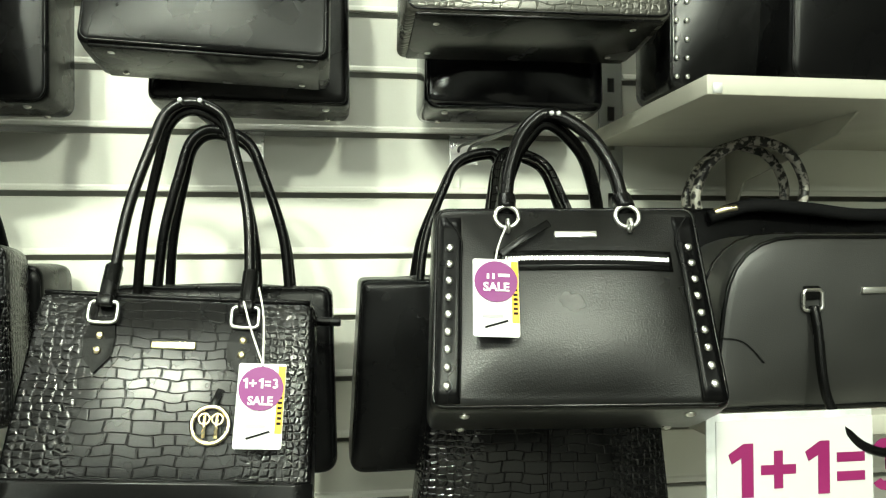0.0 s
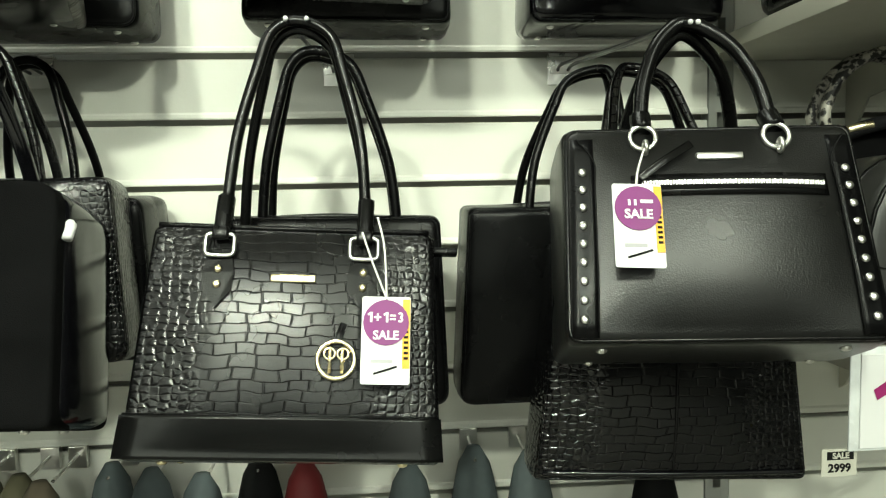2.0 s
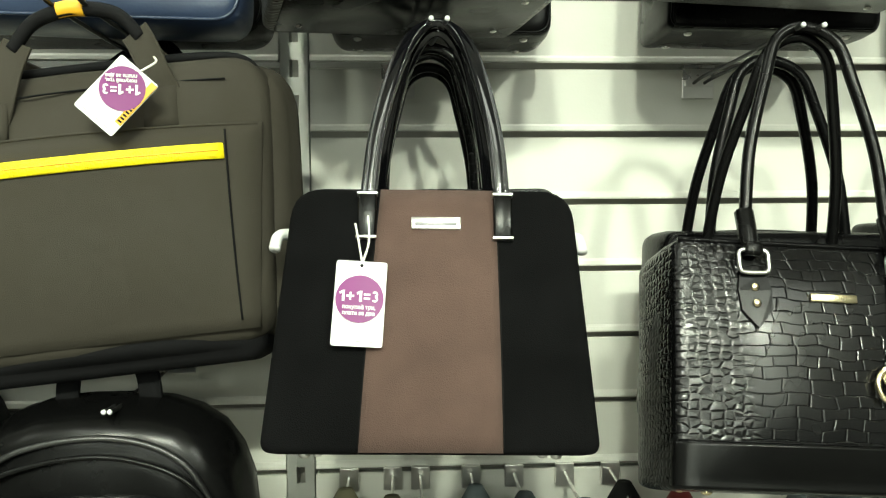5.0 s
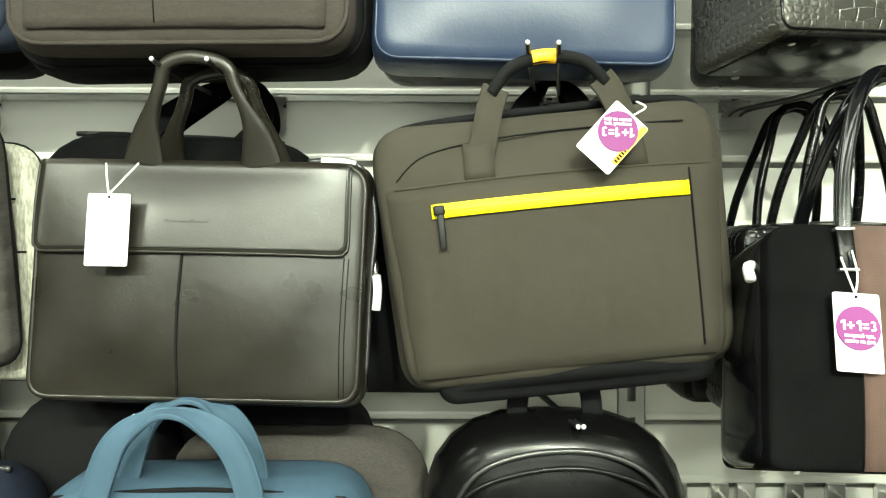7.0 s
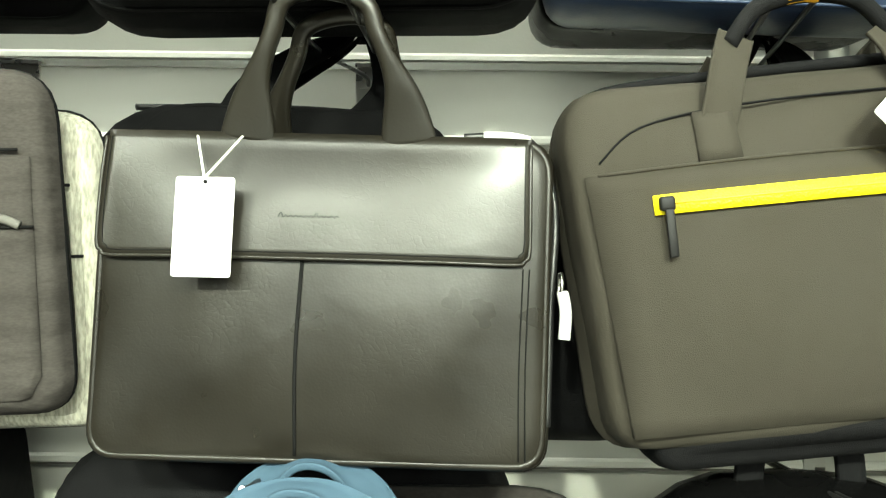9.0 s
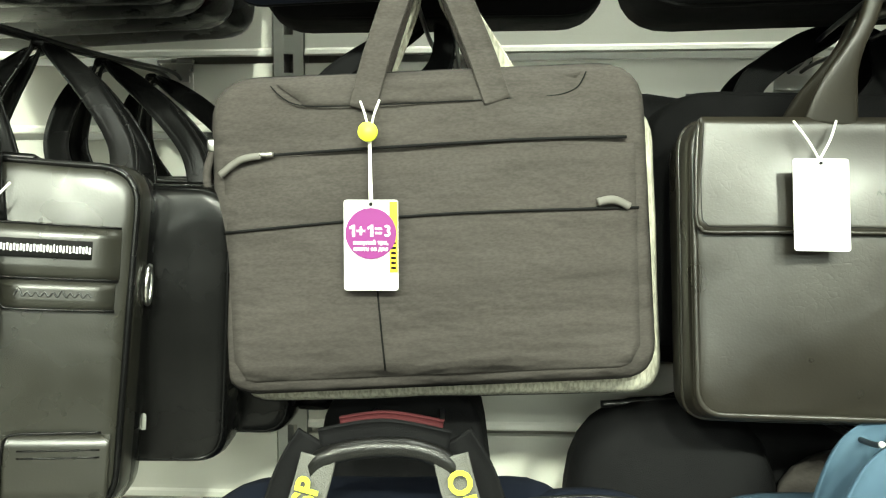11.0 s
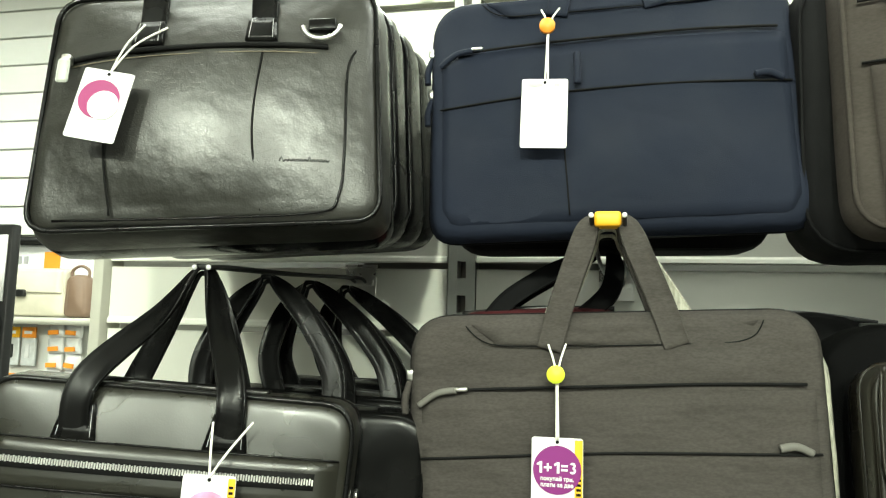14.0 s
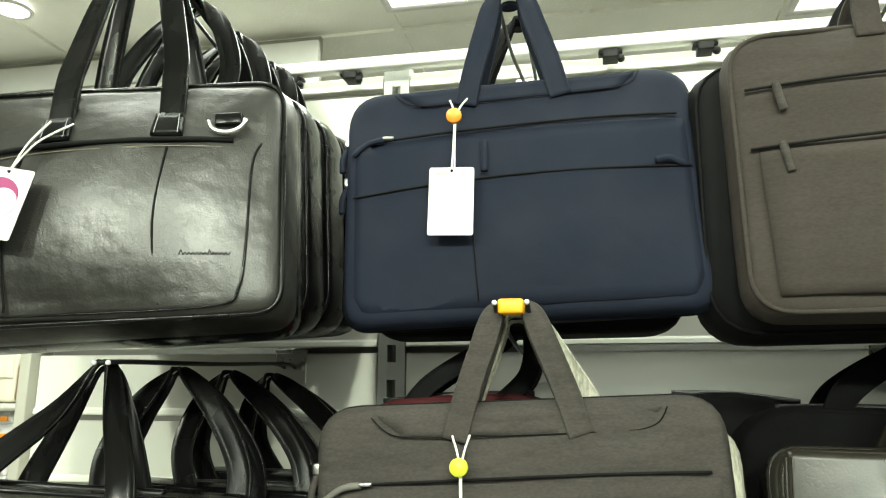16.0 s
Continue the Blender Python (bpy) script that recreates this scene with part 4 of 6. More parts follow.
def stud_satchel():
    s = Shape(0.282, 0.296, 0.215, 0.13, 0.012, 0.012, edge=0.012, bulge=0.016, wobble=0.001)
    r = root("studded_satchel", sized(pose(0.087, 0.952, 1.289, tilt(0.4), 0, -6.5), 1.02, 1.02, 1.03), "black grained leather satchel with studded sides and ring handles", "handbag", "handbags")
    part("body", s.mesh(5), "grained", r)
    part("piping", s.rim(0.0026), "smooth", r)
    for side in (-1, 1):
        part("side_trim", s.panel((0.006, 0.2), (side * 0.118 - 0.0 * side, side * 0.112), (side * 0.142, side * 0.134), lift=0.0022, nx=4), "leather", r)
        part("side_seam", s.line([(side * 0.118, 0.01), (side * 0.114, 0.14), (side * 0.113, 0.175), (side * 0.128, 0.2)], 0.0008, 0.0028), "ink", r)
        for k in range(9):
            z = 0.022 + 0.0178 * k
            x = side * (0.1305 - 0.006 * k / 8)
            rivet(r, (x, s.front(x, z) - 0.004, z), 0.0042)
        part("ring", ring(bmesh.new(), (side * 0.064, -0.006, 0.199), 0.0125, 0.0026), "steel", r, "steel handle ring")
        part("ring_loop", ring(bmesh.new(), (side * 0.064, -0.012, 0.186), 0.006, 0.0022, "x"), "steel", r)
        part("handle_end", tube(bmesh.new(), [(side * 0.064, -0.004, 0.208), (side * 0.0635, 0.0, 0.216), (side * 0.062, 0.004, 0.226)], 0.0105), "smooth", r)
    ap = local(r, (0.086, 1.06, 1.604))
    tube_handles(r, 0.063, (0.002, 0.118), 0.22, ap, 0.0075, "smooth", 0.2)
    part("zip_pocket", s.panel((0.136, 0.158), (-0.08, -0.08), (0.104, 0.104), lift=0.0015, nz=3), "smooth", r)
    zipper(r, s, (-0.072, 0.148), (0.1, 0.147), 0.0035, r=0.0026)
    part("zip_tassel", ribbon(bmesh.new(), [(-0.075, s.front(0, 0.15) - 0.008, 0.15), (-0.05, s.front(0, 0.16) - 0.01, 0.168), (-0.022, s.front(0, 0.18) - 0.008, 0.187)], 0.008, 0.003, 0), "smooth", r)
    part("plate", boxed(-0.016, 0.028, s.front(0, 0.18) - 0.0045, s.front(0, 0.18) + 0.002, 0.173, 0.18, bevel=0.001), "steel", r, "slim steel plate")
    feet(r, s)
    return r


stud_satchel()
hook((0.091, 1.05, 1.599), spread=0.004, plate=0.06)
card(pose(0.007, 0.982, 1.436, -22, 2.5, -4), 0.046, 0.081, "sale", [[(0.007, 0.982, 1.434), (0.013, 0.994, 1.45), (0.024, 1.008, 1.47)]], label="white swing tag with magenta sale circle and yellow strip")
low_shape = Shape(0.26, 0.315, 0.27, 0.1, 0.01, 0.008)
low = plain_bag("croc_tote", pose(0.091, 1.1, 1.098, tilt(0.05), 1.5, -3), low_shape, "croc_gloss", "glossy black crocodile-embossed tote below the studded satchel", (0.076, 1.2, 1.58), "tube", 0.07, seed=8, feet_on=True, group="handbags", radius=0.006)
part("centre_seam", low_shape.line([(0.0, 0.006), (0.0, 0.15)], 0.0016, 0.0005), "smooth", low)
part("trim", low_shape.line([(-0.035, 0.166), (0.0, 0.15), (0.035, 0.166)], 0.0012, 0.001), "steel", low, "thin metal trim")
part("base_piping", low_shape.line([(-0.148, 0.012), (0, 0.01), (0.148, 0.012)], 0.003, 0.001), "patent", low)
plain_bag("black_tote", pose(0.031, 1.25, 1.15, 0, 0, 0), Shape(0.3, 0.33, 0.26, 0.12, 0.01, 0.02), "leather", "plain black leather tote hanging behind on the same hook", (0.066, 1.28, 1.59), "tube", 0.07, seed=9, feet_on=True, group="handbags", radius=0.006)


def suede_bag():
    s = Shape(0.262, 0.297, 0.243, 0.14, 0.03, 0.012, edge=0.006, bulge=0.01, wobble=0.0012)
    r = root("suede_bag", sized(pose(-0.708, 1.035, 1.215, tilt(0.33), 1, -2), 1.045, 1.04, 1.04), "black suede handbag with a taupe centre stripe and croc straps", "handbag", "handbags")
    part("body", s.mesh(11), "suede", r)
    part("gusset", Shape(0.27, 0.305, 0.24, 0.125, 0.03, 0.02, edge=0.014).mesh(14), "patent", r, "glossy black leather side").location = (0, 0.014, 0.001)
    part("stripe", s.panel((0.001, 0.241), (-0.0625, -0.049), (0.0625, 0.058), lift=0.0016), "brown_suede", r, "taupe brown suede stripe")
    for side in (-1, 1):
        part("stripe_seam", s.line([(side * 0.0632, 0.004), (side * (0.0495 if side < 0 else 0.0585), 0.239)], 0.0008, 0.001), "ink", r)
    ap = local(r, (-0.694, 1.144, 1.628))
    for k, y in enumerate((-0.006, 0.118)):
        pts = loop_points((-0.0605, y, 0.225), (0.0645, y, 0.225), ap + Vector((0, 0.008 + 0.012 * k, -0.004 * k)), 0.4)
        part("handle", ribbon(bmesh.new(), pts, 0.015, 0.006, 0.6), "patent", r, "shiny black strap")
    for x in (-0.0605, 0.0645):
        part("strap_tab", boxed(x - 0.0085, x + 0.0085, -0.013, -0.004, 0.192, 0.234, bevel=0.002), "smooth", r)
        for z in (0.1915, 0.2335):
            part("strap_clip", boxed(x - 0.0095, x + 0.0095, -0.0142, -0.005, z - 0.0013, z + 0.0013, bevel=0.0005), "steel", r, "thin steel edge")
    part("plate", boxed(-0.02, 0.026, s.front(0, 0.205) - 0.0045, s.front(0, 0.205), 0.2, 0.212, bevel=0.001), "steel", r, "bright steel name plate")
    part("plate_line", boxed(-0.016, 0.022, s.front(0, 0.205) - 0.0051, s.front(0, 0.205) - 0.004, 0.2035, 0.2065), "grey_ink", r)
    for x in (-0.138, 0.132):
        bm = bmesh.new()
        tube(bm, [(x, 0.03, 0.205), (x * 1.06, 0.02, 0.2), (x * 1.07, 0.012, 0.185)], 0.0055)
        part("zip_pull", bm, "card", r, "white paper-wrapped zip pull")
    feet(r, s)
    return r


suede_bag()
hook((-0.693, 1.129, 1.624), spread=0.008, plate=-0.736)
card(pose(-0.769, 1.07, 1.387, -17, 4, 0), 0.047, 0.079, "sum", [[(-0.769, 1.07, 1.385), (-0.772, 1.078, 1.402), (-0.776, 1.086, 1.422)], [(-0.769, 1.07, 1.385), (-0.763, 1.078, 1.405), (-0.764, 1.088, 1.429)]], label="white swing tag with magenta circle hanging from the suede bag")
plain_bag("croc_tote", pose(-0.686, 1.196, 1.232, tilt(0.08), -1, 6), Shape(0.28, 0.3, 0.225, 0.1, 0.02, 0.02), "croc", "glossy black crocodile-embossed bag behind the suede bag", (-0.696, 1.226, 1.617), "tube", 0.06, seed=12, group="handbags", radius=0.006)
plain_bag("black_tote", pose(-0.696, 1.316, 1.212, 0, 0, 0), Shape(0.3, 0.32, 0.22, 0.13, 0.02, 0.02), "leather", "plain black leather bag hanging close to the wall", (-0.696, 1.346, 1.617), "tube", 0.065, seed=13, group="handbags", radius=0.006)


def olive_case():
    s = Shape(0.385, 0.345, 0.262, 0.1, 0.045, 0.03, edge=0.016, bulge=0.022, wobble=0.006)
    r = root("laptop_bag", sized(pose(-1.04, 1.142, 1.285, tilt(0.1), -5.9, 0), 1.035, 1.05, 1.145), "olive grey nylon laptop bag with a bright yellow zip, hanging askew", "laptop bag", "laptop bags")
    part("body", s.mesh(17), "olive", r)
    part("gusset", Shape(0.4, 0.372, 0.258, 0.085, 0.05, 0.035, edge=0.03, bulge=0.0, wobble=0.009).mesh(16), "olive", r, "soft folded nylon side").location = (0.008, 0.016, 0.0)
    part("pocket", s.panel((0.012, 0.196), (-0.16, -0.177), (0.16, 0.182), lift=0.005, thick=0.005), "olive", r)
    part("pocket_seam", s.line([(0.144, 0.02), (0.145, 0.11), (0.147, 0.19)], 0.0012, 0.006), "black_nylon", r)
    part("upper_seam", s.line([(-0.165, 0.205), (-0.13, 0.228), (-0.05, 0.238), (0.06, 0.24), (0.15, 0.238)], 0.001, 0.0006), "black_nylon", r)
    part("pocket_edge", s.line([(-0.168, 0.196), (0, 0.197), (0.178, 0.194)], 0.0013, 0.005), "olive", r)
    part("top_zip", tube(bmesh.new(), [(-0.178, 0.02, 0.238), (-0.15, 0.02, 0.26), (0, 0.02, 0.266), (0.15, 0.02, 0.264), (0.182, 0.02, 0.24)], 0.0045), "black_nylon", r)
    zy = part("yellow_zip", s.panel((0.164, 0.1775), (-0.13, -0.13), (0.144, 0.144), lift=0.009, nz=2, nx=24, thick=0.003), "zip_yellow", r, "bright yellow zip tape")
    part("zip_line", s.line([(-0.125, 0.1708), (0.14, 0.1708)], 0.0007, 0.0095), "yellow", zy)
    part("zip_slider", boxed(-0.128, -0.116, s.front(-0.12, 0.17) - 0.014, s.front(-0.12, 0.17) - 0.008, 0.166, 0.176, bevel=0.002), "black_metal", r)
    part("zip_puller", boxed(-0.1245, -0.1175, s.front(-0.12, 0.15) - 0.013, s.front(-0.12, 0.15) - 0.0105, 0.134, 0.168, bevel=0.001), "black_metal", r, "dark hanging zip puller")
    ap = local(r, (-1.066, 1.165, 1.643))
    for k, y in enumerate((-0.004, 0.085)):
        top = ap + Vector((0, 0.01 + 0.03 * k, -0.012 * k))
        for base, end in (((-0.08, y, 0.2), top + Vector((-0.058, 0, -0.026))), ((0.094, y, 0.226), top + Vector((0.056, 0, -0.026)))):
            base = Vector(base)
            part("handle", ribbon(bmesh.new(), [base, base.lerp(end, 0.3) + Vector((0, -0.004, 0)), base.lerp(end, 0.7) + Vector((0, -0.003, 0.004)), end], 0.029, 0.003, 0.0), "olive", r)
        if k == 0:
            part("grip", tube(bmesh.new(), [top + Vector((-0.064, 0, -0.032)), top + Vector((-0.04, 0, -0.008)), top, top + Vector((0.04, 0, -0.008)), top + Vector((0.062, 0, -0.032))], 0.0066), "black_nylon", r, "black padded grip")
            part("grip_label", tube(bmesh.new(), [top + Vector((-0.016, 0, 0.0)), top + Vector((-0.004, 0, 0.001)), top + Vector((0.01, 0, 0.0))], 0.0076), "yellow", r, "yellow rubber label on the grip")
    part("base", Shape(0.31, 0.3, 0.05, 0.09, 0.02, 0.02).mesh(18), "black_nylon", r, "black nylon underside").location = (0.01, 0.012, -0.018)
    for x in (-0.075, 0.088):
        part("handle_patch", s.panel((0.198, 0.235), (x - 0.016, x - 0.015), (x + 0.016, x + 0.015), lift=0.0035, nx=3, nz=4), "olive", r)
    return r


olive_case()
hook((-1.073, 1.149, 1.652), spread=0.017, plate=-1.018, z_plate=1.617)
card(pose(-0.982, 1.118, 1.57, -6, 42, 0), 0.046, 0.066, "sum_flipped", [[(-0.982, 1.118, 1.569), (-0.968, 1.12, 1.578), (-0.974, 1.135, 1.586)]], label="white swing tag with magenta circle and yellow strip, hanging askew")
plain_bag("backpack", pose(-1.018, 1.255, 1.26, 0, -7, 0), Shape(0.3, 0.3, 0.28, 0.1, 0.06, 0.05, edge=0.03), "black_nylon", "black nylon bag hanging behind the olive laptop bag", (-1.038, 1.315, 1.645), "strap", 0.05, 0.03, seed=19, category="backpack", piping=False)


def flap_briefcase():
    s = Shape(0.334, 0.327, 0.245, 0.085, 0.028, 0.02, edge=0.012, bulge=0.012, wobble=0.0018)
    r = root("briefcase", sized(pose(-1.463, 1.151, 1.253, tilt(0.15), 0.9, -0.8), 1.155, 1.05, 1.135), "dark olive leather briefcase with a wide front flap and wide straps", "briefcase", "briefcases")
    part("body", s.mesh(21), "calf", r)
    part("piping", s.rim(0.003), "calf", r)
    part("flap", s.panel((0.147, 0.241), (-0.163, -0.158), (0.149, 0.149), lift=0.0055, nx=60, thick=0.0055, corner=0.013), "calf", r)
    for z, r_, dx, lift, mat in ((0.1475, 0.0015, 0.0, 0.005, "calf"), (0.1515, 0.0004, 0.004, 0.0057, "ink")):
        x0, x1, c = -0.162 + dx, 0.1485 - dx, 0.011
        part("flap_edge", s.line([(x0 + 0.002, 0.236), (x0, 0.2), (x0, z + c), (x0 + c * 0.3, z + c * 0.3), (x0 + c, z), (x0 + 0.06, z), (0, z), (x1 - 0.06, z), (x1 - c, z), (x1 - c * 0.3, z + c * 0.3), (x1, z + c), (x1, 0.2), (x1, 0.236)], r_, lift), mat, r)
    part("centre_seam", s.line([(-0.012, 0.147), (-0.014, 0.08), (-0.013, 0.008)], 0.0014, 0.0002), "ink", r)
    for x in (0.1445, 0.149):
        part("side_seam", s.line([(x, 0.145), (x - 0.002, 0.07), (x - 0.001, 0.008)], 0.0006, 0.0004), "ink", r)
    part("gusset_piping", s.rim(0.003, y=0.03, inset=-0.001), "calf", r)
    part("embossing", s.line([(-0.03 + 0.0018 * k, 0.178 + (0.0008 if k % 2 else -0.0008) + (0.002 if k in (1, 15) else 0)) for k in range(25)], 0.00025, 0.0057), "ink", r)
    for k, (dx, dy) in enumerate(((-0.004, -0.002), (0.018, 0.045))):
        ap = local(r, (-1.459 + dx, 1.174 + dy, 1.64 - 0.008 * k))
        base = -0.003 + 0.078 * k
        pts = loop_points((-0.058, base, 0.236), (0.06, base, 0.236), ap, 0.95)
        part("handle", rolled(bmesh.new(), pts, 0.041, 0.005, 0.0066, 8, 0.22), "calf", r)
    part("side_zip", tube(bmesh.new(), [(0.166, 0.03, 0.03), (0.168, 0.03, 0.12), (0.17, 0.03, 0.2), (0.15, 0.03, 0.248), (0.1, 0.03, 0.25)], 0.003), "dark_steel", r)
    part("side_ring", ring(bmesh.new(), (0.174, 0.02, 0.135), 0.009, 0.0018, "x"), "steel", r, "steel strap ring")
    part("zip_pull", tube(bmesh.new(), [(0.175, 0.015, 0.13), (0.177, 0.012, 0.115), (0.176, 0.012, 0.095)], 0.0045), "card", r, "white paper-wrapped zip pull")
    part("zip_pull", tube(bmesh.new(), [(0.115, 0.02, 0.249), (0.135, 0.02, 0.249), (0.15, 0.02, 0.246)], 0.0035), "card", r, "white paper-wrapped zip pull")
    return r


flap_briefcase()
hook((-1.47, 1.15, 1.633), spread=0.03, plate=-1.445)
card(pose(-1.549, 1.152, 1.486, -8, 0.8, 0), 0.047, 0.08, "blurred", [[(-1.55, 1.152, 1.485), (-1.556, 1.162, 1.503), (-1.563, 1.176, 1.521)], [(-1.55, 1.152, 1.485), (-1.537, 1.162, 1.503), (-1.526, 1.176, 1.521)]], label="white swing tag with a nearly faded pink circle")
plain_bag("briefcase", sized(pose(-1.515, 1.28, 1.293, 0, 2, 0), 1.05, 1, 1.02), Shape(0.3, 0.36, 0.265, 0.09, 0.07, 0.03), "suede", "black nylon bag with straps hanging behind the briefcase", (-1.445, 1.31, 1.643), "strap", 0.06, 0.028, seed=23, category="bag")
plain_bag("backpack", sized(pose(-1.245, 1.31, 1.223, 0, 0, 0), 1.05, 1, 1.02), Shape(0.16, 0.2, 0.26, 0.1, 0.06, 0.05, edge=0.03), "black_nylon", "black nylon pouch hanging between the bags", None, seed=24, category="backpack", piping=False)
plain_bag("backpack", sized(pose(-1.665, 1.37, 1.263, 0, 4, 0), 1.05, 1, 1.02), Shape(0.2, 0.26, 0.31, 0.12, 0.1, 0.05, edge=0.03), "suede", "black nylon backpack hanging close to the wall", None, seed=25, category="backpack", piping=False)


def laptop_sleeve(name, m, mat, hmat, seed, label, apex, zip_left=True, w=0.41, h=0.3, a=0.063, shift=0.003):
    s = Shape(w, w + 0.012, h, 0.045, 0.045, 0.035, edge=0.015, bulge=0.012, wobble=0.0036)
    r = root(name, m, label, "laptop bag", "laptop bags")
    part("body", s.mesh(seed), mat, r)
    part("front_pocket", s.panel((0.014, h * 0.745), (-w / 2 + 0.012, -w / 2 + 0.012), (w / 2 - 0.012, w / 2 - 0.012), lift=0.003, thick=0.003, corner=0.02, nx=40), mat, r)
    part("yoke", s.panel((h * 0.9, h - 0.008), (-0.112, -0.14), (0.125, 0.146), lift=0.001, nz=4), mat, r)
    part("yoke_seam", s.line([(-0.145, h * 0.968), (-0.136, h * 0.935), (-0.124, h * 0.91), (-0.108, h * 0.9), (-0.09, h * 0.897), (-0.03, h * 0.895), (0.06, h * 0.897), (0.11, h * 0.9), (0.128, h * 0.906), (0.14, h * 0.922), (0.146, h * 0.945), (0.15, h * 0.972)], 0.0007, 0.0028, 3), "ink", r)
    part("upper_zip", s.line([(-w / 2 + 0.03, h * 0.75), (-0.1, h * 0.757), (0.08, h * 0.768), (w / 2 - 0.02, h * 0.765)], 0.0016, 0.0045), "ink", r)
    part("lower_zip", s.line([(-w / 2 + 0.01, h * 0.52), (0, h * 0.55), (w / 2 - 0.01, h * 0.545)], 0.0014, 0.0045), "ink", r)
    part("centre_seam", s.line([(-0.055, h * 0.49), (-0.05, 0.02)], 0.0009, 0.004), "ink", r)
    part("rim_zip", s.rim(0.0028, y=0.022, inset=-0.001), "black_nylon", r)
    part("zip_pull", tube(bmesh.new(), [(-w / 2 + 0.05, s.front(-0.15, 0.2) - 0.007, h * 0.752), (-w / 2 + 0.03, s.front(-0.17, 0.2) - 0.008, h * 0.742), (-w / 2 + 0.01, s.front(-0.18, 0.2) - 0.005, h * 0.70)], 0.0035), "pull" if mat == "grey_cloth" else mat, r)
    part("zip_slider", boxed(-w / 2 + 0.048, -w / 2 + 0.062, s.front(-0.15, 0.2) - 0.011, s.front(-0.15, 0.2) - 0.005, h * 0.748, h * 0.762, bevel=0.002), "steel", r, "steel zip slider")
    part("zip_pull", tube(bmesh.new(), [(w / 2 - 0.02, s.front(0.18, 0.17) - 0.006, h * 0.55), (w / 2 - 0.035, s.front(0.17, 0.17) - 0.008, h * 0.572), (w / 2 - 0.05, s.front(0.15, 0.17) - 0.007, h * 0.566)], 0.004), "pull" if mat == "grey_cloth" else mat, r)
    for z in (0.6, 0.78):
        part("side_pull", tube(bmesh.new(), [(-w / 2 - 0.004, 0.02, h * z), (-w / 2 - 0.009, 0.015, h * z - 0.018), (-w / 2 - 0.009, 0.014, h * z - 0.035)], 0.004), mat, r)
        part("side_slider", boxed(-w / 2 - 0.008, -w / 2 + 0.002, 0.014, 0.026, h * z, h * z + 0.012, bevel=0.002), "steel", r, "steel zip slider")
    ap = local(r, apex)
    for k, y in enumerate((-0.006, 0.045)):
        pts = straight_points((-a + shift, y, h * 0.885), (a + shift, y, h * 0.89), ap + Vector((0, 0.004 + 0.02 * k, -0.004 * k)), 0.018, 0.02)
        part("handle", ribbon(bmesh.new(), pts, 0.026, 0.004, 0.9, 8, 0.2, 2.2), hmat, r)
    return r


laptop_sleeve("laptop_bag", sized(pose(-1.88, 1.168, 1.278, 0, -2.4, 3.3), 0.965, 0.95, 0.97), "grey_cloth", "grey_cloth", 31, "dark grey cloth laptop bag with two front zips", (-1.892, 1.17, 1.665))
hook((-1.892, 1.158, 1.666), spread=0.016, plate=-1.88)
for x in (-1.892,):
    part("grip_wrap", boxed(x - 0.013, x + 0.013, 1.156, 1.182, 1.655, 1.67, bevel=0.003), "yellow").name = "handle_label"
tagged(bpy.data.objects["handle_label"], "yellow label on the grip of the laptop bag", "label")
card(pose(-1.938, 1.14, 1.451, 0, 0, 2), 0.048, 0.08, "sum_yellow", [[(-1.939, 1.14, 1.449), (-1.94, 1.141, 1.51), (-1.948, 1.147, 1.538)], [(-1.937, 1.14, 1.449), (-1.938, 1.141, 1.51), (-1.931, 1.147, 1.539)]], bead="lime", label="white swing tag with magenta circle on a beaded cord")
laptop_sleeve("laptop_bag", sized(pose(-1.872, 1.216, 1.256, 0, -1.5, 3), 0.965, 0.95, 0.96), "melange", "melange", 33, "light grey melange laptop bag behind the dark one", (-1.892, 1.215, 1.66), w=0.425, a=0.09)
plain_bag("backpack", sized(pose(-1.961, 1.302, 1.278, 0, -3, 0), 0.92, 0.95, 0.92), Shape(0.28, 0.33, 0.325, 0.07, 0.08, 0.05), "wine", "wine red bag hanging behind the grey laptop bags", (-1.9, 1.302, 1.65), "strap", 0.06, 0.025, seed=35, category="bag", hmat="black_nylon")
plain_bag("laptop_bag", sized(pose(-1.876, 1.362, 1.273, 0, 0, 0), 0.92, 0.95, 0.92), Shape(0.42, 0.42, 0.27, 0.07, 0.08, 0.05), "black_nylon", "black nylon laptop bag close to the wall", None, seed=36, category="laptop bag", group="laptop bags")


